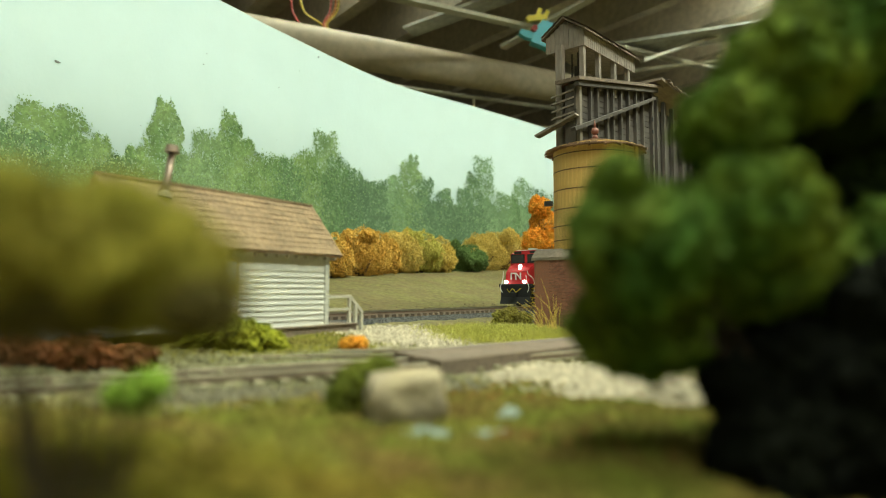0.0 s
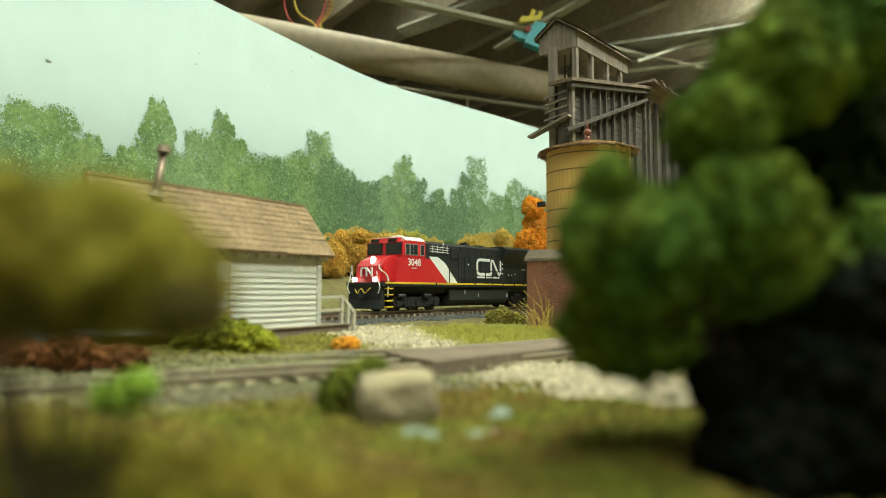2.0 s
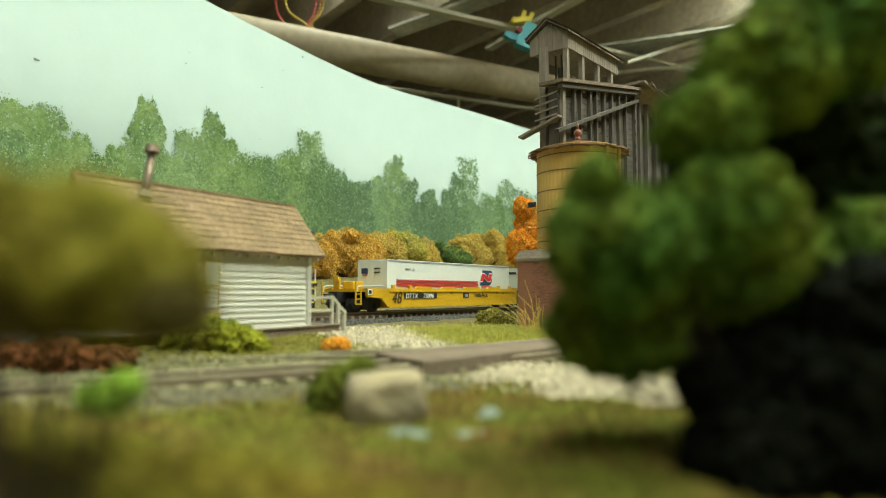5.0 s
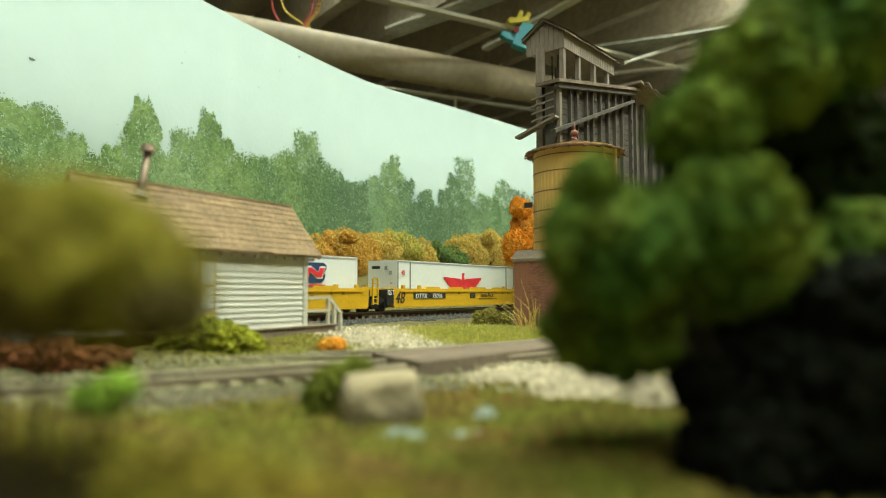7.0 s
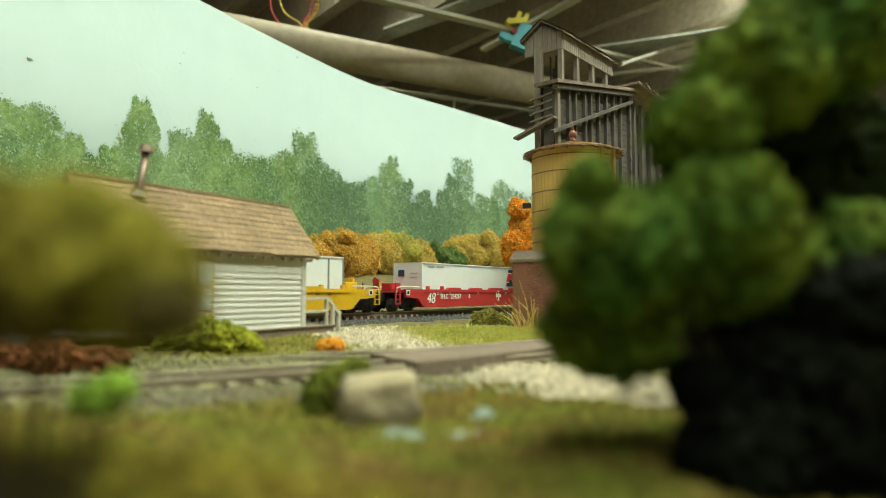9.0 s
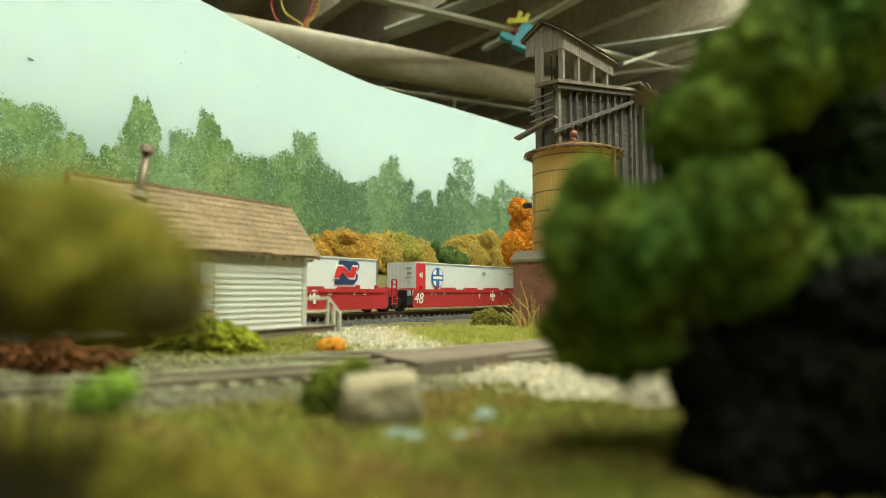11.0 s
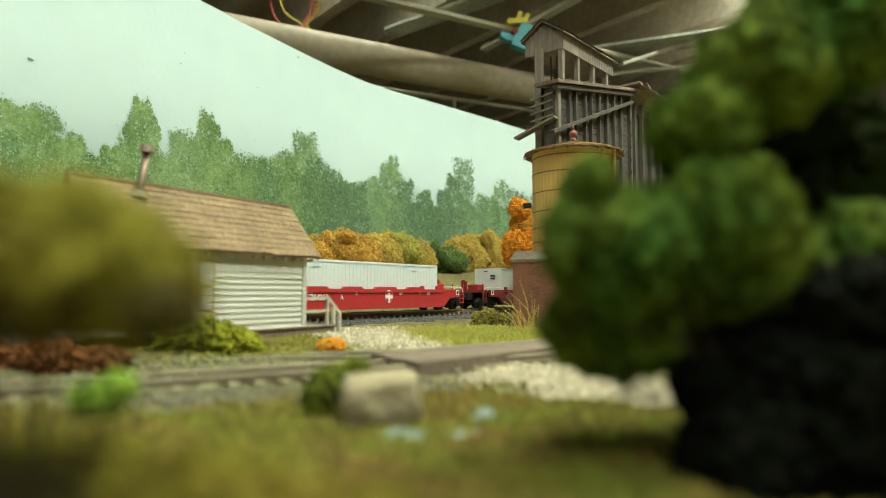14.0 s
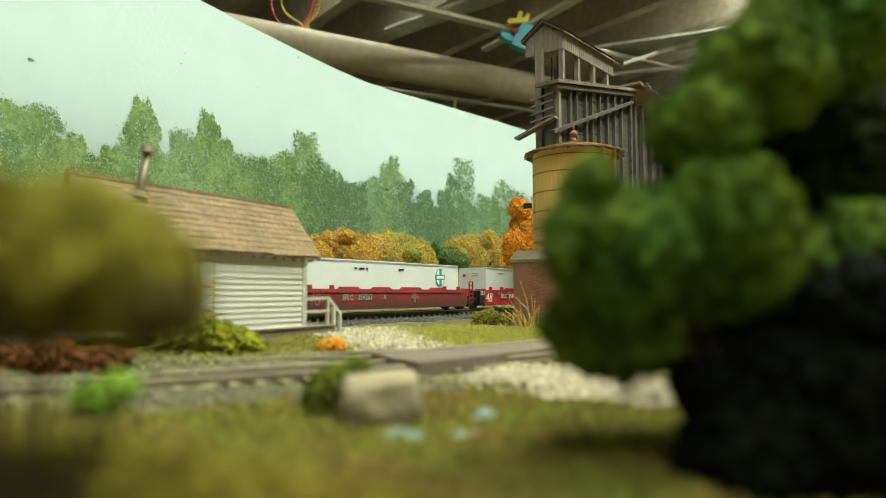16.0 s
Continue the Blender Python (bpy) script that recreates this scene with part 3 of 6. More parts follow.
def make_siding(points, label):
    line = spline([(x, y, 0) for x, y in points], 24)
    t = thing("siding_track", label, "track", kind="structure", group="siding tracks")
    tie = raw("tie", *tie_mesh(0.0012, 0.0145, 0.0013), M_OLDTIE)
    carry = 0.0
    for a, b in zip(line, line[1:]):
        d = (b - a)
        ang = math.degrees(math.atan2(d.y, d.x))
        while carry < d.length:
            p = a + d.normalized() * carry
            ob = new("tie", tie)
            ob.parent = t
            ob.matrix_basis = pose(p.x, p.y, 0.0043, 0, 0, ang + random.uniform(-1.5, 1.5))
            carry += 0.0072
        carry -= d.length
    for off in (-0.0083, 0.0083):
        pts = []
        for i, p in enumerate(line):
            d = (line[min(i + 1, len(line) - 1)] - line[max(i - 1, 0)]).normalized()
            pts.append(p + Vector((-d.y, d.x, 0)) * off)
        def profile(w, z0, z1):
            bm = bmesh.new()
            rows = []
            for i, p in enumerate(pts):
                d = (pts[min(i + 1, len(pts) - 1)] - pts[max(i - 1, 0)]).normalized()
                s = Vector((-d.y, d.x, 0)) * w
                rows.append([bm.verts.new((*(p + q * s).xy, z)) for q, z in ((-1, z0), (1, z0), (1, z1), (-1, z1))])
            for a, b in zip(rows, rows[1:]):
                for i in range(4):
                    bm.faces.new((a[i], a[(i + 1) % 4], b[(i + 1) % 4], b[i]))
            return bm
        r = part("rail", profile(0.0006, 0.0046, 0.0062), M_RAIL, t)
        part("rail_head", profile(0.0005, 0.0062, 0.0068), mat("weathered_rail_head", (0.50, 0.44, 0.31), 0.5, 0.1, scale=90), r)


make_siding([(-0.42, 0.160), (-0.28, 0.182), (-0.152, 0.2265), (-0.026, 0.259), (0.045, 0.313), (0.14, 0.40)], "weathered siding track with grey sunken ties")
make_siding([(-0.38, 0.075), (-0.23, 0.125), (-0.113, 0.168), (-0.028, 0.217), (0.0135, 0.245), (0.09, 0.315)], "weathered siding track beside the first siding")


def make_crossing():
    c = thing("grade_crossing", "worn brown plank crossing laid over the siding", "crossing", kind="structure")
    a0, a1 = Vector((-0.0262, 0.243, 0)), Vector((0.047, 0.318, 0))
    b0, b1 = Vector((-0.0075, 0.207, 0)), Vector((0.058, 0.280, 0))
    rng = random.Random(4)
    n = 9
    for i in range(n):
        t0, t1 = i / n, (i + 0.93) / n
        bm = bmesh.new()
        z = 0.0079 + rng.uniform(-0.0002, 0.0003)
        q = [a0.lerp(b0, t0), a1.lerp(b1, t0), a1.lerp(b1, t1), a0.lerp(b0, t1)]
        lo = [bm.verts.new((v.x, v.y, 0.003)) for v in q]
        hi = [bm.verts.new((v.x, v.y, z)) for v in q]
        bm.faces.new(hi)
        for k in range(4):
            bm.faces.new((lo[k], lo[(k + 1) % 4], hi[(k + 1) % 4], hi[k]))
        bmesh.ops.recalc_face_normals(bm, faces=bm.faces)
        part("plank", bm, M_DECK, c)


make_crossing()


# ---- buildings ----
def make_house():
    """Local x runs along the house to its far gable, y across it away from the eye; the origin is the near eave's far end, at the ground."""
    a = radians(30)
    d, n = Vector((math.sin(a), math.cos(a))), Vector((-math.cos(a), math.sin(a)))
    ox, oy = -0.0631, 0.335
    m = Matrix(((d.x, n.x, 0, ox), (d.y, n.y, 0, oy), (0, 0, 1, 0), (0, 0, 0, 1)))
    h = thing("section_house", "small white clapboard section house with brown shingle roof", "house", m)
    L, w = 0.118, 0.0213
    eave, ridge, base = 0.0484, 0.0751, 0.0133
    y0, y1 = 0.0034, 2 * w - 0.0034
    x1, x0 = -0.0080, -L + 0.0055
    wall = part("wall", boxm(x0, x1, y0, y1, base, eave + 0.0015), M_WHITE, h)
    gb = prism(bmesh.new(), [(y0, eave + 0.0015), (y1, eave + 0.0015), (w, ridge - 0.004)], x0, x1)
    gb.transform(Matrix(((0, 1, 0, 0), (1, 0, 0, 0), (0, 0, 1, 0), (0, 0, 0, 1))))
    bmesh.ops.recalc_face_normals(gb, faces=gb.faces)
    part("gable", gb, M_WHITE, h)
    # clapboards on the long wall and the gable end
    board = bmesh.new()
    prism(board, [(0, 0), (-0.0008, 0), (-0.0002, 0.0026), (0, 0.0026)], 0, 1)
    me = mesh_of("clapboard", board, M_WHITE)
    z = base
    while z < eave - 0.0105:
        for lx0, lx1 in ((x0 + 0.001, -0.0730), (-0.0640, x1 - 0.0016)):
            ob = new("clapboard", me)
            ob.parent = wall
            ob.matrix_basis = Matrix(((0, 1, 0, lx0), (1, 0, 0, y0), (0, 0, 1, z), (0, 0, 0, 1))) @ Matrix.Diagonal((1, lx1 - lx0, 1, 1))
        ob = new("clapboard", me)
        ob.parent = wall
        ob.matrix_basis = Matrix(((-1, 0, 0, x1), (0, 1, 0, y0 + 0.002), (0, 0, 1, z), (0, 0, 0, 1))) @ Matrix.Diagonal((1, y1 - y0 - 0.004, 1, 1))
        z += 0.0026
    part("frieze_board", boxm(x0, x1 - 0.0016, y0 - 0.0006, y0, eave - 0.0092, eave + 0.0015), M_WHITE, h)
    for x in (x0, x1 - 0.0015):
        part("corner_board", boxm(x, x + 0.0018, y0 - 0.0012, y0 + 0.0003, base, eave), M_WHITE, h)
    part("corner_board", boxm(x1 - 0.0004, x1 + 0.0012, y0 - 0.0012, y0 + 0.0018, base, eave), M_WHITE, h)
    win = part("window", boxm(-0.0730, -0.0640, y0 - 0.001, y0 + 0.001, base + 0.008, eave - 0.005), M_TRIM, h, "ochre framed sash window")
    for k in range(2):
        part("pane", boxm(-0.0718, -0.0652, y0 - 0.0013, y0 - 0.0009, base + 0.0095 + k * 0.0105, base + 0.0185 + k * 0.0105), M_PANEL, win)
    part("sill", boxm(-0.0740, -0.0630, y0 - 0.0022, y0, base + 0.0068, base + 0.008), M_TRIM, win)
    # roof: two slopes with courses of shingles
    for side in (0, 1):
        sl = bmesh.new()
        ye = 0.0 if side == 0 else 2 * w
        prism(sl, [(ye, eave), (w, ridge), (w, ridge - 0.0015), (ye, eave - 0.0015)], -L, 0)
        sl.transform(Matrix(((0, 1, 0, 0), (1, 0, 0, 0), (0, 0, 1, 0), (0, 0, 0, 1))))
        bmesh.ops.recalc_face_normals(sl, faces=sl.faces)
        roof = part("roof", sl, M_ROOF, h, "brown weathered shingle roof slope")
        rng = random.Random(8 + side)
        bm = bmesh.new()
        courses = 10
        run = Vector((0, w - ye, ridge - eave))
        nrm = Vector((0, -(ridge - eave), (w - 0))).normalized() if side == 0 else Vector((0, ridge - eave, w)).normalized()
        for c in range(courses):
            x = -L - 0.0005
            while x < 0:
                wide = rng.uniform(0.0040, 0.0130)
                x2 = min(x + wide, 0.0008)
                lift = rng.uniform(0.0002, 0.0006)
                t0, t1 = (c - 0.15 + rng.uniform(-0.07, 0.07)) / courses, min(1.0, (c + 1.1) / courses)
                p = [Vector((x, ye, eave)) + run * t0 + nrm * lift, Vector((x2 - 0.00015, ye, eave)) + run * t0 + nrm * lift,
                     Vector((x2 - 0.00015, ye, eave)) + run * t1 + nrm * 0.0001, Vector((x, ye, eave)) + run * t1 + nrm * 0.0001]
                vs = [bm.verts.new(q) for q in p]
                lo = [bm.verts.new(q - nrm * 0.0004) for q in p[:2]]
                bm.faces.new(vs)
                bm.faces.new((lo[0], lo[1], vs[1], vs[0]))
                x = x2
        tagged(part("shingles", bm, M_ROOF, roof), kind="stuff")
    part("ridge_cap", bar(bmesh.new(), (-L, w, ridge + 0.0002), (0, w, ridge + 0.0002), 0.0022, 0.001), M_ROOF, h)
    for i in range(18):
        x = -L + 0.004 + i * (L - 0.008) / 17
        part("rafter_tail", boxm(x - 0.0005, x + 0.0005, 0.0005, 0.005, eave - 0.0029, eave - 0.0016), M_RAILING, h)
    for x in (-0.0003, -L + 0.0003):
        bm = bmesh.new()
        bar(bm, (x, 0.0, eave - 0.0012), (x, w, ridge - 0.0012), 0.0012, 0.0022)
        bar(bm, (x, 2 * w, eave - 0.0012), (x, w, ridge - 0.0012), 0.0012, 0.0022)
        part("barge_board", bm, M_ROOF, h)
    pipe = part("stove_pipe", cyl(bmesh.new(), (-0.0925, w * 0.80, 0.060), (-0.0882, w * 0.80, 0.0875), 0.0015, seg=14), M_RAIL, h, "grey leaning stove pipe", True)
    part("pipe_cap", cyl(bmesh.new(), (-0.0883, w * 0.80, 0.0875), (-0.0880, w * 0.80, 0.0905), 0.0030, 0.0024, 14), M_RAIL, pipe)
    part("flashing", cyl(bmesh.new(), (-0.0916, w * 0.80, 0.0685), (-0.0910, w * 0.80, 0.0715), 0.0038, 0.002, 14), M_STONECAP, pipe)
    # plank deck and steps
    deck = part("deck", boxm(-0.060, 0.0125, -0.0005, y1, 0.0118, 0.0126), M_DECK, h, "brown plank deck")
    for i in range(10):
        part("plank", boxm(-0.060, 0.0128, -0.0010 + i * 0.0040, 0.0027 + i * 0.0040, 0.0126, 0.0133), M_DECK, deck)
    part("deck_skirt", boxm(-0.060, 0.0120, -0.0003, 0.0007, 0.003, 0.0118), M_DECK, h)
    part("deck_skirt", boxm(0.0112, 0.0120, -0.0003, y1, 0.003, 0.0118), M_DECK, h)
    P = M_RAILING
    rail = part("railing", bmesh.new(), P, h, "white wooden stair railing")
    def post(name, a, b, wd=0.0016):
        part(name, bar(bmesh.new(), a, b, wd), P, rail)
    post("post", (0.0112, 0.004, 0.0133), (0.0112, 0.004, 0.0275))
    post("top_rail", (x1, 0.004, 0.0268), (0.0115, 0.004, 0.0272), 0.0015)
    post("mid_rail", (x1, 0.004, 0.0205), (0.0115, 0.004, 0.0205), 0.0012)
    post("stair_rail", (0.0112, 0.004, 0.0275), (0.0195, 0.002, 0.0185), 0.0016)
    post("stair_post", (0.0150, 0.003, 0.006), (0.0150, 0.003, 0.0235), 0.0018)
    post("stair_post", (0.0188, 0.002, 0.005), (0.0188, 0.002, 0.0192))
    for i in range(3):
        part("step", boxm(0.0128 + i * 0.0028, 0.0158 + i * 0.0028, 0.003, 0.016, 0.0032, 0.0114 - i * 0.0025), M_DECK, h)


make_house()


def make_tank():
    cx, cy = 0.0915, 0.455
    t = thing("water_tank", "ochre stave water tank with shingled roof on brick base", "water tower", pose(cx, cy, 0))
    r, z0, z1 = 0.0285, 0.058, 0.1285
    body = part("tank", cyl(bmesh.new(), (0, 0, z0), (0, 0, z1), r - 0.0006, seg=48), M_TANK, t)
    bm = boxm(-0.00155, 0.00155, -0.0007, 0.0007, z0, z1)
    stave = mesh_of("stave", bm, M_TANK)
    n = 56
    for i in range(n):
        a = 2 * math.pi * i / n
        ob = new("stave", stave)
        ob.parent = body
        ob.matrix_basis = Matrix.Rotation(a, 4, "Z") @ pose(0, -r + 0.0004 + 0.0002 * (i % 3 == 0), 0)
    for z in (0.064, 0.0735, 0.085, 0.098, 0.111, 0.1220):
        bm = bmesh.new()
        bmesh.ops.create_cone(bm, cap_ends=False, segments=56, radius1=r + 0.0007, radius2=r + 0.0007, depth=0.0007, matrix=pose(0, 0, z))
        part("hoop", bm, M_HOOP, t)
    roof = part("roof", cyl(bmesh.new(), (0, 0, 0.1260), (0, 0, 0.1360), 0.0335, 0.001, 40), M_TANKROOF, t, "shallow cone of brown shingles")
    bm = bmesh.new()
    rng = random.Random(2)
    for c in range(7):
        ra, rb = 0.0345 - c * 0.0048, 0.0345 - (c + 1.15) * 0.0048
        k = max(8, int(ra * 6.283 / 0.0042))
        for i in range(k):
            a0, a1 = 6.2832 * i / k, 6.2832 * (i + 0.93) / k
            rr = ra + rng.uniform(-0.0007, 0.0011)
            za, zb = 0.1258 + (0.0335 - rr) * 0.305 + 0.0008 + rng.uniform(-0.0003, 0.0004), 0.1258 + (0.0335 - max(rb, 0)) * 0.305 + 0.0003
            rb2 = max(rb, 0.0)
            vs = [bm.verts.new((rr * math.cos(a), rr * math.sin(a), za)) for a in (a0, a1)] + [bm.verts.new((rb2 * math.cos(a), rb2 * math.sin(a), zb)) for a in (a1, a0)]
            lo = [bm.verts.new(v.co - Vector((0, 0, 0.0008))) for v in vs[:2]]
            bm.faces.new(vs)
            bm.faces.new((lo[1], lo[0], vs[0], vs[1]))
    tagged(part("shingles", bm, M_TANKROOF, roof), kind="stuff")
    for i in range(20):
        a = 6.2832 * i / 20
        c, s = math.cos(a), math.sin(a)
        part("rafter_tail", bar(bmesh.new(), (c * 0.027, s * 0.027, 0.1270), (c * 0.0335, s * 0.0335, 0.1247), 0.0012), M_TANKROOF, t)
    f = cyl(bmesh.new(), (0, 0, 0.1355), (0, 0, 0.1385), 0.0028, 0.0013, 14)
    bmesh.ops.create_uvsphere(f, u_segments=14, v_segments=10, radius=0.0027, matrix=pose(0, 0, 0.1410))
    cyl(f, (0, 0, 0.1430), (0, 0, 0.1490), 0.0011, 0.0002, 10)
    part("finial", f, M_FINIAL, t, "dark red turned finial", True)
    part("downpipe", cyl(bmesh.new(), (0.0235, -0.0185, 0.06), (0.0235, -0.0185, 0.1265), 0.0013), M_TANK, t)
    part("ladder_rail", cyl(bmesh.new(), (0.0135, -0.0272, 0.06), (0.0135, -0.0272, 0.1265), 0.0009), M_TANK, t)
    sp = bar(bmesh.new(), (-0.030, 0.0, 0.0905), (-0.0355, 0.0, 0.0902), 0.0045, 0.0032)
    part("spout_pivot", sp, M_UNDER, t)
    # brick base, turned with the main line
    R = pose(-0.0022, 0.0, 0) @ Matrix.Rotation(radians(90) - TURN, 4, "Z")
    b = part("brick_base", boxm(-0.029, 0.029, -0.030, 0.030, 0.0, 0.0505, m=R), M_MORTAR, t, "square red brick base")
    brick = boxm(-0.00118, 0.00118, -0.0005, 0.0005, -0.00036, 0.00036)
    brick = mesh_of("brick", brick, M_BRICK)
    faces = (("x", -0.0291), ("y", -0.0301))
    count = 0
    rest = bmesh.new()
    for kind, at in faces:
        for row in range(54):
            z = 0.0012 + row * 0.00092
            u = -0.0285 + (row % 2) * 0.00125
            while u < 0.0292:
                m = R @ (pose(at, u, z, 0, 0, 90) if kind == "x" else pose(u, at, z))
                if kind == "x" and u > 0.018 and 0.006 < z < 0.05 and count < 290:
                    ob = new("brick", brick)
                    ob.parent = b
                    ob.matrix_basis = m
                    count += 1
                else:
                    box(rest, -0.00118, 0.00118, -0.0005, 0.0005, -0.00036, 0.00036, m) if len(rest.verts) < 14000 else None
                u += 0.0025
    tagged(part("bricks", rest, M_BRICK, b), kind="stuff")
    cap = bmesh.new()
    prism(cap, [(-0.0305, 0.0505), (0.0305, 0.0505), (0.0305, 0.0525), (0.024, 0.0585), (-0.024, 0.0585), (-0.0305, 0.0525)], -0.0315, 0.0315)
    cap.transform(R)
    part("base_cap", cap, M_STONECAP, t, "sloped concrete cap")


make_tank()


def make_coal_tower():
    """Local x runs along the tower, away from the eye; y across it, away; the origin lies under its near corner."""
    a = radians(40)
    d, n = Vector((math.sin(a), math.cos(a))), Vector((-math.cos(a), math.sin(a)))
    m = Matrix(((d.x, n.x, 0, 0.098), (d.y, n.y, 0, 0.560), (0, 0, 1, 0), (0, 0, 0, 1)))
    t = thing("coal_tower", "tall weathered brown timber coaling tower", "tower", m)
    depth = 0.040
    # the bin: board walls, studs and a diagonal brace
    bin_ = bmesh.new()
    prism(bin_, [(0.0, 0.075), (0.155, 0.075), (0.155, 0.238), (0.0, 0.209)], 0.003, 0.012)
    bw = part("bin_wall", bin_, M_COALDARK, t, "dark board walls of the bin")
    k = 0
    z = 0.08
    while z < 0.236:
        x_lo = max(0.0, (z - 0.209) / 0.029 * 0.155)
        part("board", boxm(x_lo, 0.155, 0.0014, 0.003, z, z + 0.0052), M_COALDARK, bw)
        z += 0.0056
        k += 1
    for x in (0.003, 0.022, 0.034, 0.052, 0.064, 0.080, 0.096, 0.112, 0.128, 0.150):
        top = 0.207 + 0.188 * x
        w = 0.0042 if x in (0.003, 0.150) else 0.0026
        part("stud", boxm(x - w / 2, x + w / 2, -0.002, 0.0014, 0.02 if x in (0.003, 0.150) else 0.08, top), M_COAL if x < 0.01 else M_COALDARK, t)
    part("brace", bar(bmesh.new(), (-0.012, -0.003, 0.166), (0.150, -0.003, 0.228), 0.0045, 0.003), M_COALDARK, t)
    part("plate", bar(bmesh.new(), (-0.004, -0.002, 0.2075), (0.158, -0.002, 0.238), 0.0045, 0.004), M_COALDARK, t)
    part("bin_roof", bar(bmesh.new(), (-0.006, 0.006, 0.2115), (0.170, 0.006, 0.2445), 0.024, 0.003), M_COALROOF, t, "dark tar paper roof")
    for i in range(9):
        x = 0.148
        part("bolt_plate", boxm(x - 0.001, x + 0.001, -0.0028, -0.002, 0.10 + i * 0.013, 0.104 + i * 0.013), M_UNDER, t)
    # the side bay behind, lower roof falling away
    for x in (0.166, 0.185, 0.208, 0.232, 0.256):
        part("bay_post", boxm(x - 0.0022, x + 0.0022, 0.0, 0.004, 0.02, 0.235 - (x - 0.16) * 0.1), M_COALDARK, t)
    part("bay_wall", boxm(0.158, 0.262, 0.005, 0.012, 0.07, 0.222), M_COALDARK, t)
    part("bay_roof", bar(bmesh.new(), (0.150, 0.008, 0.2475), (0.275, 0.008, 0.2340), 0.040, 0.0028), M_COALROOF, t)
    rng = random.Random(6)
    for i in range(16):
        x = 0.158 + i * 0.0068
        part("shingle", boxm(x, x + 0.006, -0.0135 - rng.uniform(0, 0.003), -0.004, 0.2476 - (x - 0.15) * 0.108 + rng.uniform(-0.0006, 0.001), 0.2490 - (x - 0.15) * 0.108), M_COALROOF, t)
    # the head house on posts
    x0, x1, y0, y1 = 0.012, 0.112, 0.0, 0.0370
    zb, ze = 0.2480, 0.2615
    for x in (0.012, 0.040, 0.070, 0.098):
        part("head_post", boxm(x, x + 0.0042, y0, y0 + 0.0042, 0.212, zb + 0.003), M_COAL, t)
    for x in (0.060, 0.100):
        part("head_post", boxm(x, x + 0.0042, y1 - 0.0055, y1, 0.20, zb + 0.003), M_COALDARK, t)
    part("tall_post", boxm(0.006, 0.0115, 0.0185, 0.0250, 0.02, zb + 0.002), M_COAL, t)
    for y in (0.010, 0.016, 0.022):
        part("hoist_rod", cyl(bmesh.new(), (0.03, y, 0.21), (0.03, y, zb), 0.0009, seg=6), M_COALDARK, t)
    hb = part("head_house", boxm(x0, x1, y0, y1, zb, ze), M_COAL, t, "boarded head house")
    gp = prism(bmesh.new(), [(y0, ze), (y1, ze), ((y0 + y1) / 2, ze + 0.0115)], x0, x1)
    gp.transform(Matrix(((0, 1, 0, 0), (1, 0, 0, 0), (0, 0, 1, 0), (0, 0, 0, 1))))
    bmesh.ops.recalc_face_normals(gp, faces=gp.faces)
    part("gable", gp, M_COAL, hb)
    x = x0
    while x < x1 - 0.001:
        part("board", boxm(x, x + 0.0033, y0 - 0.0009, y0, zb - 0.002, ze), M_COAL, hb)
        x += 0.0037
    y = y0
    while y < y1 - 0.001:
        top = ze + 0.0115 * (1 - abs(y + 0.002 - (y0 + y1) / 2) / ((y1 - y0) / 2)) - 0.001
        part("board", boxm(x0 - 0.0009, x0, y, y + 0.0044, zb - 0.002, top), M_COAL, hb)
        y += 0.0048
    for sgn in (0, 1):
        ye, yr = (y0 - 0.004, (y0 + y1) / 2) if sgn == 0 else (y1 + 0.004, (y0 + y1) / 2)
        slope = bmesh.new()
        zz = ze - 0.0025
        prism(slope, [(ye, zz), (yr, ze + 0.0125), (yr, ze + 0.0143), (ye, zz + 0.0018)], x0 - 0.004, x1 + 0.005)
        slope.transform(Matrix(((0, 1, 0, 0), (1, 0, 0, 0), (0, 0, 1, 0), (0, 0, 0, 1))))
        bmesh.ops.recalc_face_normals(slope, faces=slope.faces)
        r = part("head_roof", slope, M_COALROOF, t, "ragged brown shingle roof")
        bm = bmesh.new()
        for c in range(5):
            x = x0 - 0.005
            while x < x1 + 0.005:
                w = rng.uniform(0.003, 0.006)
                f0, f1 = (c - 0.2) / 5, (c + 1) / 5
                p0, p1 = Vector((0, ye, zz + 0.0022)), Vector((0, yr, ze + 0.0147))
                q = [p0.lerp(p1, f0 + rng.uniform(-0.04, 0.04)) + Vector((x, 0, 0.0009 + rng.uniform(0, 0.0006))), p0.lerp(p1, f1) + Vector((x, 0, 0))]
                vs = [bm.verts.new(q[0]), bm.verts.new(q[0] + Vector((w * 0.95, 0, 0))), bm.verts.new(q[1] + Vector((w * 0.95, 0, 0))), bm.verts.new(q[1])]
                bm.faces.new(vs)
                x += w
        tagged(part("shingles", bm, M_COALROOF, r), kind="stuff")
    # the low lean-to and its ladder at the near end
    part("lean_to", bar(bmesh.new(), (-0.002, -0.001, 0.181), (-0.002, 0.040, 0.168), 0.008, 0.002), M_COAL, t)
    for i in range(5):
        z = 0.178 + i * 0.0065
        part("rung", bar(bmesh.new(), (0.0, 0.003, z), (0.0, 0.026, z - 0.003), 0.0016), M_COAL, t)
    for x, y in ((0.15, 0.012), (0.07, 0.010)):
        part("leg", boxm(x - 0.0025, x + 0.0025, y - 0.0025, y + 0.0025, 0.0, 0.2), M_COALDARK, t)


make_coal_tower()


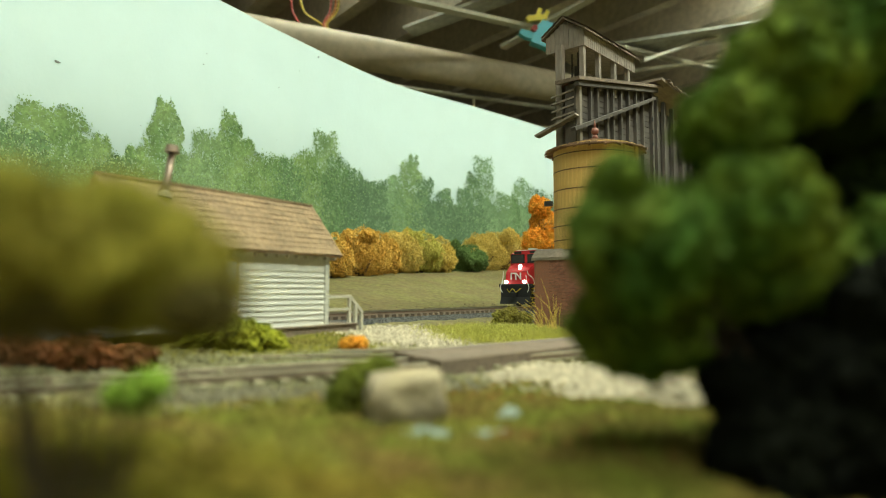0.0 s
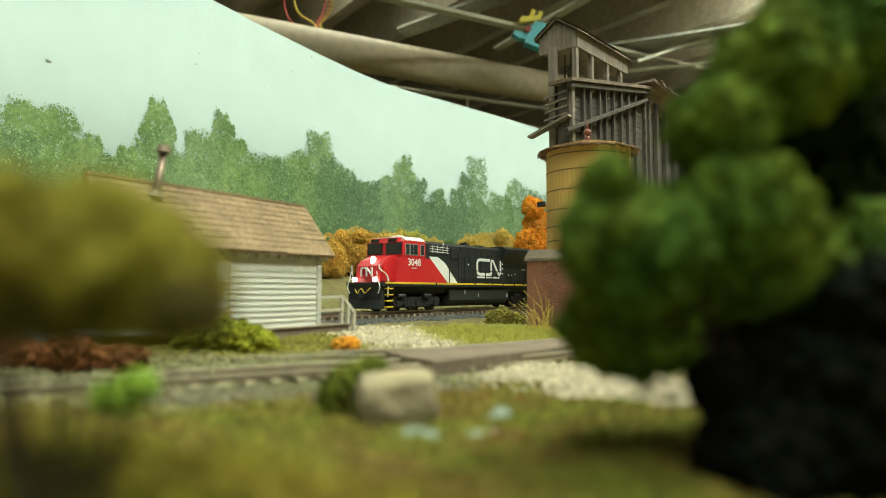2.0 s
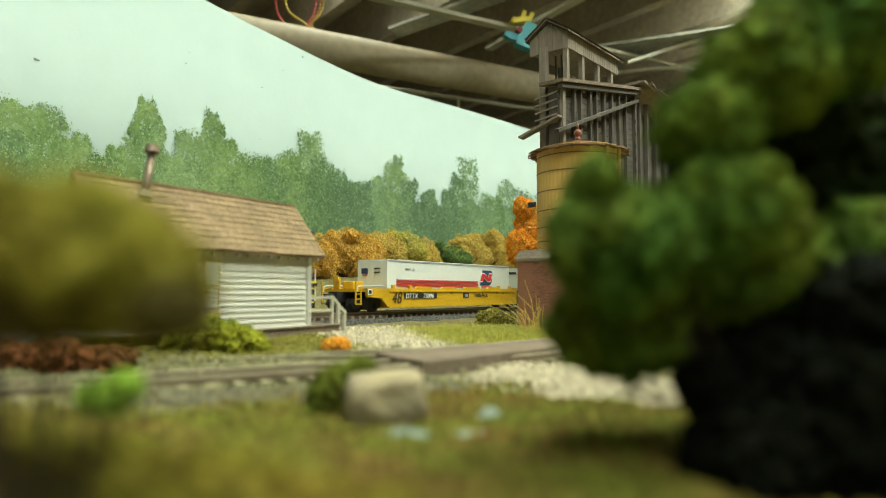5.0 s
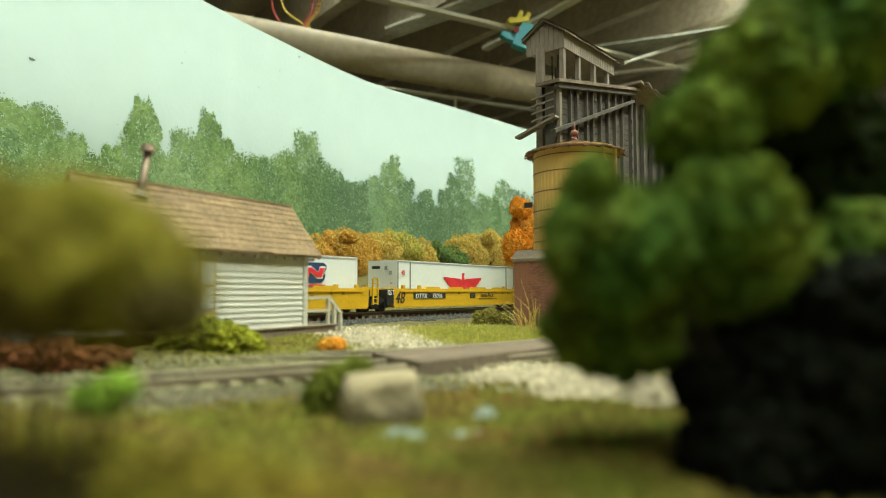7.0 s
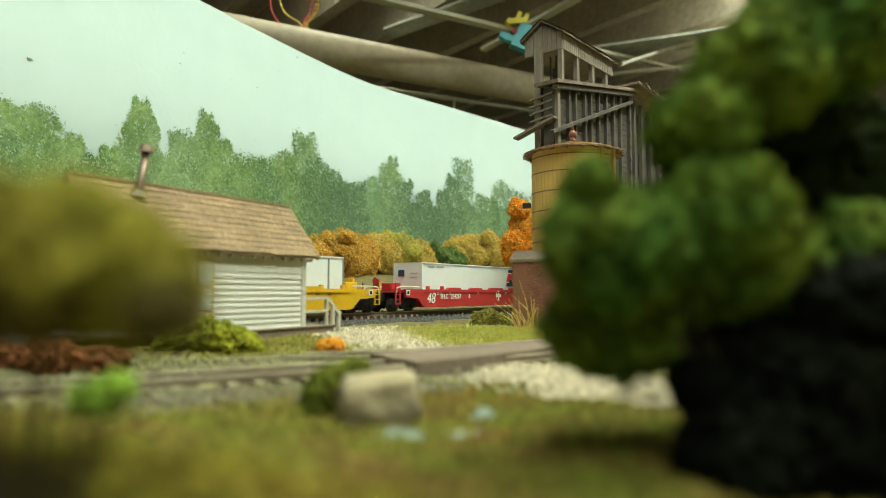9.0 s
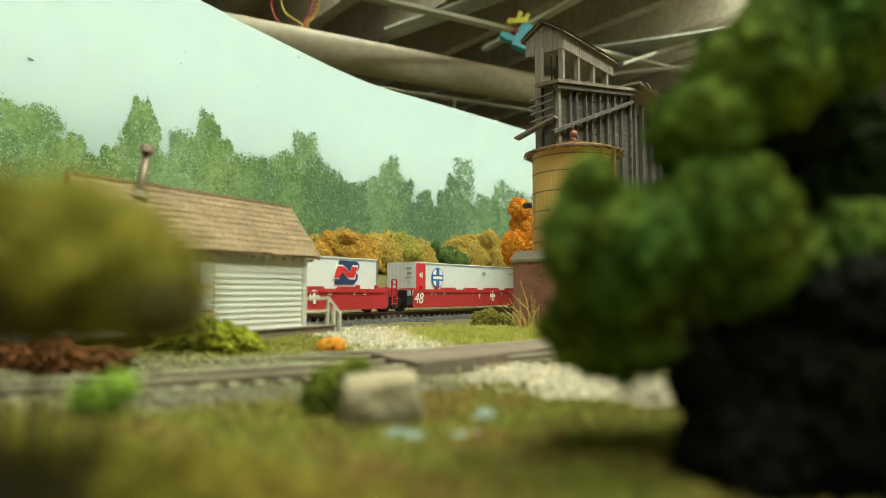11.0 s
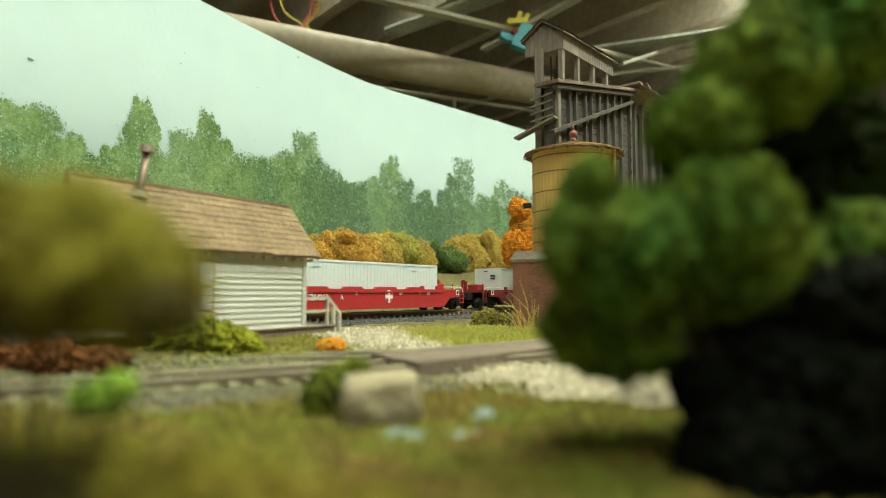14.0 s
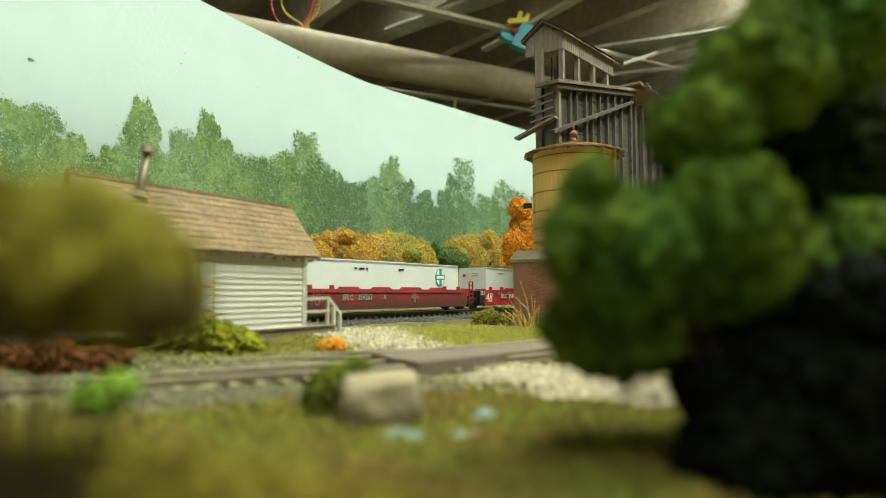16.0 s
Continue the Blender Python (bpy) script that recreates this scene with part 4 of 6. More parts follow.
# ---- plants and stones ----
def shrub(name, label, category, blobs, per, size, material, seed, trunk=None, fine=False, group="", inner=0.72):
    """A clump of foam foliage: uneven lumps and ragged flakes over several blobs, on a stem."""
    rng = np.random.default_rng(seed)
    t = thing(name, label, category, group=group)
    c = cloud(rng, blobs, per, inner)
    o = new("foliage", lumps("foliage", c, size * rng.uniform(0.6, 1.3, len(c)), material, rng, jitter=0.45, simple=fine))
    o.parent = t
    f = cloud(rng, [(x, y, z, rx * 1.06, ry * 1.06, rz * 1.06) for x, y, z, rx, ry, rz in blobs], per, inner)
    o = new("leaf_fringe", flakes("leaf_fringe", f, size * 1.1, material, rng))
    o.parent = t
    x, y, z = trunk or (blobs[0][0], blobs[0][1], ground_z(blobs[0][0], blobs[0][1]))
    st = bmesh.new()
    for bx, by, bz, rx, ry, rz in blobs[:6]:
        cyl(st, (x, y, z - 0.001), (bx, by, bz), min(rx, rz) * 0.14, min(rx, rz) * 0.05, 8)
    part("stem", st, M_BARK, t)
    return t


# the dark tree close by: large lobes, each broken into knobs
def knobs(blobs, seed, per=14):
    rng = random.Random(seed)
    out = []
    for x, y, z, rx, ry, rz in blobs:
        out += [(x, y, z, rx * 0.92, ry * 0.92, rz * 0.92)] * 4
        for k in range(per):
            a, b = rng.uniform(0, 6.28), rng.uniform(-0.9, 1.2)
            f = rng.uniform(0.18, 0.36)
            r = min(rx, rz) * f
            out.append((x + rx * 0.72 * math.cos(a) * math.cos(b), y - abs(ry * 0.72 * math.sin(a) * math.cos(b)), z + rz * 0.74 * math.sin(b), r * 1.15, r, r * 0.9))
    return out


TREE = [(0.0250, 0.0950, 0.0355, 0.0109, 0.0114, 0.0093),
        (0.0219, 0.1000, 0.0457, 0.0026, 0.0120, 0.0037),
        (0.0267, 0.1050, 0.0243, 0.0103, 0.0126, 0.0079),
        (0.0410, 0.0970, 0.0410, 0.0105, 0.0114, 0.0088),
        (0.0483, 0.1000, 0.0635, 0.0098, 0.0120, 0.0086),
        (0.0602, 0.1050, 0.0712, 0.0129, 0.0126, 0.0104),
        (0.0470, 0.1020, 0.0330, 0.0130, 0.0120, 0.0090),
        (0.0690, 0.1120, 0.0360, 0.0110, 0.0126, 0.0090),
        (0.0367, 0.1000, 0.0383, 0.0090, 0.0120, 0.0090),
        (0.0395, 0.1000, 0.0545, 0.0072, 0.0110, 0.0066)]
tree = shrub("green_tree", "dark green foam tree standing close to the siding", "tree", knobs(TREE, 3), 240, 0.0013, M_NEARTREE, 11, trunk=(0.056, 0.1, 0.0))
# near-black colour carries the shade below the tree
M_UNDERSHADE = leaf("under_shade_foam", (0.0050, 0.006, 0.0025), (0.003, 0.0035, 0.002))
# darker copy of the crown's green: shade in the crown's hollows, as colour
M_CROWNSHADE = leaf("crown_shade_foam", (0.013, 0.021, 0.005), (0.022, 0.032, 0.007))
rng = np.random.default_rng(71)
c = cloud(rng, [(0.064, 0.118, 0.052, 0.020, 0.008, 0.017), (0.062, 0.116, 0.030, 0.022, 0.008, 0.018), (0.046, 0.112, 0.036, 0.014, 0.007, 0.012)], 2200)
o = new("inner_shade", lumps("inner_shade", c, 0.0014 * rng.uniform(0.6, 1.3, len(c)), M_CROWNSHADE, rng, jitter=0.45))
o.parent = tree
tagged(o, "foam inside the crown, its shade put into the dark green")
# added clump that paints the dark under the tree as foliage
shrub("shade_undergrowth", "added foam clump coloured near black as the shade beneath the tree", "bush",
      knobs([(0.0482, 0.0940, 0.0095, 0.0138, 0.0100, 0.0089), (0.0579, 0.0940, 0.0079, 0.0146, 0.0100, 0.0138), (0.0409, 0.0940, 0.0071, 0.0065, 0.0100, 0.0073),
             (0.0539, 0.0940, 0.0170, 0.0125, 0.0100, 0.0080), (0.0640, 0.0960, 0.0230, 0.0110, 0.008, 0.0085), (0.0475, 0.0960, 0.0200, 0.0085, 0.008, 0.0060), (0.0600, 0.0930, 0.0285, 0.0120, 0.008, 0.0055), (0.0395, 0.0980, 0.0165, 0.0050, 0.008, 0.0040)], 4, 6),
      260, 0.0014, M_UNDERSHADE, 10, trunk=(0.058, 0.094, 0.0))
# the olive bush close by, and the low growth before it
shrub("olive_bush", "olive yellow foam bush at the layout's edge", "bush",
      [(-0.0280, 0.047, 0.0325, 0.0078, 0.006, 0.0050), (-0.0236, 0.048, 0.0308, 0.0054, 0.005, 0.0040), (-0.0340, 0.048, 0.0340, 0.0066, 0.006, 0.0046), (-0.0270, 0.050, 0.0298, 0.0070, 0.005, 0.0026), (-0.038, 0.050, 0.0318, 0.006, 0.006, 0.0050)],
      1400, 0.0009, M_OLIVE, 12, trunk=(-0.030, 0.049, 0.001))
shrub("low_olive_growth", "low dull olive foam growth along the bench edge", "bush",
      [(-0.022, 0.055, 0.0116, 0.012, 0.009, 0.0042), (-0.034, 0.057, 0.0126, 0.010, 0.009, 0.0044), (-0.011, 0.057, 0.0088, 0.010, 0.009, 0.0040), (-0.043, 0.061, 0.0122, 0.008, 0.008, 0.0045), (-0.026, 0.052, 0.0050, 0.018, 0.009, 0.0050), (0.000, 0.062, 0.0050, 0.010, 0.009, 0.004)],
      1300, 0.0009, M_LOWFOAM, 13)
# the olive bush's shaded lower part, added as blobs of dark colour
shrub("bush_shade_clump", "added dark brown foam standing for shade low in the olive bush", "bush",
      [(-0.0275, 0.0440, 0.0296, 0.0044, 0.0025, 0.0025), (-0.0190, 0.0445, 0.0286, 0.0021, 0.002, 0.0014), (-0.0320, 0.0450, 0.0300, 0.0030, 0.002, 0.0030)], 500, 0.0008, leaf("bush_shade_foam", (0.075, 0.060, 0.014), (0.05, 0.04, 0.011)), 29, trunk=(-0.030, 0.047, 0.001))
shrub("bright_tuft", "bright light green foam tuft", "plant", [(-0.0445, 0.086, 0.0164, 0.0030, 0.003, 0.0020), (-0.0420, 0.086, 0.0178, 0.0018, 0.002, 0.0015)], 240, 0.0008, M_LIME, 14)
shrub("green_bush", "yellow green foam bush beside the house", "bush",
      [(-0.0970, 0.252, 0.0110, 0.011, 0.010, 0.0085), (-0.0860, 0.256, 0.0105, 0.011, 0.010, 0.0078), (-0.0780, 0.260, 0.0085, 0.007, 0.007, 0.0055), (-0.0910, 0.250, 0.0135, 0.008, 0.008, 0.0065)], 900, 0.0011, M_SHRUB, 15)
shrub("orange_bush", "small bright orange foam bush by the steps", "bush", [(-0.0460, 0.272, 0.0080, 0.0055, 0.005, 0.0030), (-0.0435, 0.272, 0.0085, 0.003, 0.003, 0.0024)], 700, 0.0007, M_ORANGE, 16)
shrub("dark_shrub", "ragged dark green shrub behind the tan stone", "bush", [(-0.0262, 0.143, 0.0068, 0.0036, 0.004, 0.0055), (-0.0232, 0.144, 0.0105, 0.0042, 0.004, 0.0032), (-0.0192, 0.146, 0.0132, 0.0030, 0.003, 0.0018), (-0.0215, 0.150, 0.0085, 0.004, 0.003, 0.004)], 420, 0.0009,
      leaf("shade_green_foam", (0.085, 0.105, 0.014), (0.15, 0.155, 0.022)), 17)
shrub("trackside_bush", "dry olive bush beside the brick base", "bush", [(0.0280, 0.452, 0.0115, 0.0085, 0.006, 0.0062), (0.0390, 0.456, 0.0105, 0.0080, 0.006, 0.0052), (0.0315, 0.450, 0.0150, 0.005, 0.004, 0.004)], 700, 0.0007,
      leaf("dry_olive_foam", (0.25, 0.23, 0.045), (0.32, 0.26, 0.08)), 18)
shrub("rust_bush", "low rust brown foam bush under the olive bush", "bush", [(-0.118, 0.200, 0.010, 0.009, 0.007, 0.005), (-0.104, 0.202, 0.009, 0.008, 0.006, 0.004), (-0.138, 0.2, 0.010, 0.01, 0.007, 0.005)], 500, 0.001,
      leaf("rust_foam", (0.24, 0.09, 0.037), (0.17, 0.08, 0.037)), 19)

# autumn trees along the foot of the backdrop: heading, distance, half width, height, tone
ROW = [(-0.205, 0.84, 0.030, 0.060, 0), (-0.158, 0.90, 0.040, 0.072, 0), (-0.128, 0.95, 0.030, 0.066, 0), (-0.098, 0.985, 0.034, 0.068, 1), (-0.066, 1.02, 0.036, 0.070, 2), (-0.040, 1.045, 0.030, 0.062, 1),
       (-0.012, 1.10, 0.028, 0.050, 3), (0.010, 1.10, 0.030, 0.048, 3), (0.030, 1.155, 0.040, 0.072, 1), (0.062, 1.20, 0.044, 0.074, 1), (0.088, 1.26, 0.036, 0.068, 0), (-0.25, 0.79, 0.034, 0.06, 1), (-0.30, 0.74, 0.034, 0.06, 0)]
for i, (head, dist, half, high, tone) in enumerate(ROW):
    rng = random.Random(40 + i)
    x, y = head * dist, dist
    z = ground_z(x, y)
    bl = [(x, y, z + high * 0.45, half * 0.85, half * 0.8, high * 0.47), (x - half * 0.45, y, z + high * 0.38, half * 0.6, half * 0.6, high * 0.38),
          (x + half * 0.45, y, z + high * 0.36, half * 0.6, half * 0.6, high * 0.36)]
    for k in range(6):
        bl.append((x + rng.uniform(-0.6, 0.6) * half, y - rng.uniform(0.1, 0.6) * half, z + high * rng.uniform(0.25, 0.85), half * rng.uniform(0.25, 0.42), half * 0.35, half * rng.uniform(0.22, 0.38)))
    shrub("autumn_tree", ("amber", "golden", "yellow olive", "dull green")[tone] + " bushy foam tree at the backdrop's foot", "tree", bl, 1500, 0.0010, M_AUTUMN[tone], 60 + i, trunk=(x, y, z - 0.002), fine=True, inner=0.90, group="autumn trees")
shrub("orange_tree", "tall bright orange autumn tree behind the water tank", "tree",
      [(0.112, 1.02, 0.105, 0.020, 0.02, 0.022), (0.128, 1.03, 0.130, 0.024, 0.02, 0.028), (0.120, 1.02, 0.158, 0.017, 0.018, 0.016), (0.109, 1.02, 0.088, 0.016, 0.016, 0.016), (0.139, 1.03, 0.10, 0.022, 0.02, 0.026), (0.114, 1.02, 0.168, 0.009, 0.009, 0.010)], 2000, 0.0013, M_ORANGE, 90, fine=True, inner=0.86, trunk=(0.130, 1.025, 0.05))


def make_stone():
    bm = bmesh.new()
    bmesh.ops.create_icosphere(bm, subdivisions=4, radius=1)
    for v in bm.verts:
        c = v.co
        k = max(abs(c.x), abs(c.y), abs(c.z)) ** 0.62
        c /= k
        c *= 1 + 0.10 * noise.noise(c * 1.6) + 0.04 * noise.noise(c * 5)
        v.co = (c.x * 0.0083, c.y * 0.0075, c.z * 0.0066 + 0.0066)
    ob = new("tan_stone", mesh_of("tan_stone", bm, M_STONE, True))
    ob.matrix_basis = pose(-0.0122, 0.136, 0.0008, 3, -4, 12)
    tagged(ob, "rounded tan stone lying in the turf", "stone")


make_stone()


def scatter(name, label, category, regions, count, size, material, seed, kind="lump"):
    """Loose stuff strewn over ellipses of ground: (x, y, rx, ry, height)."""
    rng = np.random.default_rng(seed)
    pts = []
    for x, y, rx, ry, h in regions:
        k = count // len(regions)
        d = rng.normal(size=(k, 2)) * 0.5
        for a, b in d:
            px, py = x + a * rx, y + b * ry
            f = max(0.0, 1 - (a * a + b * b))
            pts.append((px, py, ground_z(px, py) + h * f * rng.uniform(0.3, 1.0) + size * 0.3))
    pts = np.array(pts)
    if kind == "lump":
        me = lumps(name, pts, size * rng.uniform(0.5, 1.35, len(pts)), material, rng, simple=True)
    else:
        verts, faces = [], []
        for p in pts:
            a = rng.uniform(0, 6.28)
            lean = rng.normal(0, 0.35, 2) * size
            w = size * 0.09
            k = len(verts)
            verts += [(p[0] - w * math.cos(a), p[1] - w * math.sin(a), p[2] - size * 0.4), (p[0] + w * math.cos(a), p[1] + w * math.sin(a), p[2] - size * 0.4),
                      (p[0] + lean[0], p[1] + lean[1], p[2] + size * rng.uniform(0.5, 1.0))]
            faces.append((k, k + 1, k + 2))
        me = raw(name, verts, faces, material)
    return tagged(new(name, me), label, category, kind="stuff")


scatter("pale_gravel", "pale crushed stone strewn by the crossing", "gravel",
        [(0.030, 0.213, 0.022, 0.020, 0.0015), (0.042, 0.175, 0.020, 0.022, 0.003), (0.050, 0.160, 0.012, 0.012, 0.006), (-0.038, 0.345, 0.022, 0.040, 0.0012), (-0.022, 0.345, 0.022, 0.040, 0.0012), (-0.030, 0.315, 0.022, 0.024, 0.001), (0.02, 0.235, 0.02, 0.014, 0.001)], 17000, 0.0009, M_PALEROCK, 21)
scatter("dark_gravel", "dark cinders strewn beside the siding", "gravel", [(-0.020, 0.186, 0.020, 0.012, 0.001), (-0.050, 0.168, 0.030, 0.010, 0.0006)], 3000, 0.0009, M_DARKROCK, 22)
scatter("siding_gravel", "dusty tan ballast between the siding ties", "gravel", [(-0.10, 0.205, 0.10, 0.05, 0.0006), (-0.03, 0.235, 0.05, 0.04, 0.0006)], 9000, 0.0008, mat("tan_chip", (0.20, 0.185, 0.09), 0.95, vary=0.2, scale=300, island=0.4), 26)
scatter("meadow_grass", "pale yellow green static grass patch", "grass", [(0.002, 0.362, 0.022, 0.034, 0.0), (0.026, 0.372, 0.024, 0.036, 0.0), (0.045, 0.382, 0.02, 0.036, 0.0)], 26000, 0.0030, M_MEADOW, 23, "blade")
scatter("moss_turf", "olive green foam turf over the near ground", "turf", [(0.0, 0.120, 0.05, 0.035, 0.002), (0.030, 0.125, 0.04, 0.03, 0.002), (0.0, 0.155, 0.05, 0.03, 0.001), (0.035, 0.15, 0.03, 0.025, 0.001), (-0.03, 0.105, 0.03, 0.03, 0.002), (0.02, 0.095, 0.04, 0.02, 0.002), (-0.085, 0.120, 0.04, 0.025, 0.003), (-0.060, 0.095, 0.03, 0.02, 0.003), (-0.050, 0.125, 0.04, 0.022, 0.002)], 39000, 0.0010, M_MOSS, 24)
scatter("rust_turf", "rust brown foam flock in the near turf", "turf", [(-0.028, 0.120, 0.012, 0.012, 0.001), (0.028, 0.100, 0.02, 0.015, 0.002), (0.005, 0.165, 0.03, 0.012, 0.001), (0.015, 0.118, 0.03, 0.02, 0.002)], 1600, 0.0009, leaf("rust_turf_foam", (0.20, 0.10, 0.03), (0.14, 0.06, 0.02)), 25)
scatter("pale_lichen", "pale blue grey lichen flock before the stone", "lichen", [(-0.0070, 0.1205, 0.0095, 0.004, 0.0026), (0.0082, 0.133, 0.0034, 0.003, 0.0034), (0.0035, 0.121, 0.006, 0.002, 0.0022)], 1100, 0.0007, mat("lichen_flock", (0.30, 0.36, 0.31), 0.95, vary=0.2, island=0.3), 27)
scatter("trackside_turf", "mixed olive turf between main line and siding", "turf", [(-0.065, 0.30, 0.03, 0.025, 0.0006), (-0.09, 0.26, 0.06, 0.03, 0.001), (-0.15, 0.23, 0.06, 0.02, 0.001)], 6000, 0.0008, leaf("dull_turf_foam", (0.20, 0.19, 0.035), (0.15, 0.125, 0.03)), 28)


def make_far_soil():
    rng = np.random.default_rng(33)
    n = 16000
    s, w = rng.uniform(-0.2, 0.75, n), 0.030 + np.abs(rng.normal(0, 0.022, n))
    pts = [(CX + DX * a + NX * b, CY + DY * a + NY * b) for a, b in zip(s, w)]
    c = np.array([(x, y, ground_z(x, y) + 0.0002) for x, y in pts])
    me = lumps("dark_soil", c, rng.uniform(0.0005, 0.0011, n), mat("dark_soil_chip", (0.085, 0.065, 0.035), 0.95, vary=0.2, scale=200, island=0.45), rng, simple=True)
    tagged(new("dark_soil", me), "dark brown soil strewn behind the main line", "soil", kind="stuff")


make_far_soil()


def make_straw():
    rng = random.Random(9)
    t = thing("straw_grass_tuft", "tuft of long dry straw grass by the brick base", "grass")
    x, y = 0.0515, 0.395
    z = ground_z(x, y)
    for i in range(18):
        bm = bmesh.new()
        lean, h = rng.uniform(-0.020, 0.006), rng.uniform(0.014, 0.034)
        bx = x + rng.uniform(-0.006, 0.006)
        p = [Vector((bx, y, z)), Vector((bx + lean * 0.35, y - 0.001, z + h * 0.6)), Vector((bx + lean, y - 0.003, z + h))]
        cyl(bm, p[0], p[1], 0.0003, 0.00025, 5)
        cyl(bm, p[1], p[2], 0.00025, 0.0001, 5)
        part("blade", bm, M_STRAW, t)


make_straw()


# ---- the train ----
# All rolling stock lies along the main line: x along it (the front at small x), y across, the near side at negative y.
def text_mesh(name, body, size, material, bold=0.0):
    cu = bpy.data.curves.new(name, "FONT")
    cu.body, cu.size, cu.extrude, cu.align_x, cu.align_y, cu.offset = body, size, 0.0001, "CENTER", "CENTER", bold
    cu.resolution_u = 3
    ob = new(name, cu)
    bpy.context.view_layer.update()
    me = bpy.data.meshes.new_from_object(ob.evaluated_get(bpy.context.evaluated_depsgraph_get()))
    bpy.data.objects.remove(ob)
    me.materials.clear()
    me.materials.append(material)
    return me


def lettering(body, size, x, y, z, material, parent, name="lettering", wide=1.0, bold=0.0, shear=0.0):
    me = text_mesh(name, body, size, material, bold)
    me.transform(Matrix(((wide, shear, 0, 0), (0, 1, 0, 0), (0, 0, 1, 0), (0, 0, 0, 1))))
    ob = new(name, me)
    ob.parent = parent
    ob.matrix_basis = pose(x, y, z, 90, 0, 0)
    return ob


def mark(name, outline, y, material, parent, label=""):
    """A flat printed shape on the near side: its outline in x and z."""
    bm = bmesh.new()
    prism(bm, outline, y - 0.00025, y)
    return part(name, bm, material, parent, label)


def rect(x0, x1, z0, z1):
    return [(x0, z0), (x1, z0), (x1, z1), (x0, z1)]


def disc(x, z, rx, rz, n=28):
    return [(x + rx * math.cos(6.2832 * i / n), z + rz * math.sin(6.2832 * i / n)) for i in range(n)]


def end_mark(name, y0, y1, z0, z1, x, material, parent):
    return part(name, boxm(x - 0.00025, x, y0, y1, z0, z1), material, parent)


def ribbon(points, width):
    """A flat band of even width along a line in x and z, as one outline."""
    p = [Vector(q) for q in points]
    left, right = [], []
    for i, q in enumerate(p):
        d = (p[min(i + 1, len(p) - 1)] - p[max(i - 1, 0)]).normalized()
        n = Vector((-d.y, d.x)) * width / 2
        left.append(q + n)
        right.append(q - n)
    return [tuple(v) for v in left + right[::-1]]


def band(name, points, width, y, material, parent):
    bm = bmesh.new()
    out = ribbon(points, width)
    n = len(points)
    for yy in (y - 0.00025,):
        v = [bm.verts.new((a, yy, b)) for a, b in out]
        for i in range(n - 1):
            bm.faces.new((v[i], v[i + 1], v[2 * n - 2 - i], v[2 * n - 1 - i]))
    r = bmesh.ops.extrude_face_region(bm, geom=bm.faces[:])
    bmesh.ops.translate(bm, vec=(0, 0.00025, 0), verts=[e for e in r["geom"] if isinstance(e, bmesh.types.BMVert)])
    bmesh.ops.recalc_face_normals(bm, faces=bm.faces)
    return part(name, bm, material, parent)


WHEELS = []


def axle(parent, x, r=0.0050):
    """A wheelset that rolls: its wheels lie across the track."""
    bm = bmesh.new()
    for y in (-0.0082, 0.0082):
        s = 1 if y > 0 else -1
        cyl(bm, (0, y - 0.0012, 0), (0, y + 0.0012, 0), r, seg=24)
        cyl(bm, (0, y - 0.0006 - s * 0.0014, 0), (0, y + 0.0002 - s * 0.0014, 0), r + 0.0006, seg=24)
        for k in range(4):
            a = k * math.pi / 2
            box(bm, r * 0.45 * math.cos(a) - 0.0005, r * 0.45 * math.cos(a) + 0.0005, y + s * 0.0011, y + s * 0.0015, r * 0.45 * math.sin(a) - 0.0005, r * 0.45 * math.sin(a) + 0.0005)
    cyl(bm, (0, -0.009, 0), (0, 0.009, 0), 0.0012, seg=8)
    w = part("wheelset", bm, M_WHEEL, parent)
    w.matrix_basis = pose(x, 0, RAIL_TOP + r)
    WHEELS.append((w, x, r))
    return w


def bogie(parent, x, axles, r, half, spread, material=None):
    mt = material or M_UNDER
    for i in range(axles):
        axle(parent, x + (i - (axles - 1) / 2) * spread, r)
    L = (axles - 1) * spread / 2
    for s in (-1, 1):
        bm = bmesh.new()
        z = RAIL_TOP + r
        prism(bm, [(x - L - 0.006, z + 0.001), (x - L - 0.004, z + 0.0045), (x + L + 0.004, z + 0.0045), (x + L + 0.006, z + 0.001), (x + L + 0.003, z - 0.002), (x + L * 0.5, z - 0.0005),
                   (x + 0.003, z - 0.003), (x - 0.003, z - 0.003), (x - L * 0.5, z - 0.0005), (x - L - 0.003, z - 0.002)], s * half - 0.0011, s * half + 0.0011)
        for i in range(axles):
            ax = x + (i - (axles - 1) / 2) * spread
            box(bm, ax - 0.002, ax + 0.002, s * (half + 0.0011) - 0.001, s * (half + 0.0011) + 0.001, z - 0.0022, z + 0.002)
        for k in range(axles - 1):
            for q in (-0.0022, 0, 0.0022):
                ax = x + (k + 0.5 - (axles - 1) / 2) * spread + q
                cyl(bm, (ax, s * (half + 0.0006), z - 0.0026), (ax, s * (half + 0.0006), z + 0.003), 0.0009, seg=8)
        part("side_frame", bm, mt, parent)


TRAIN = []


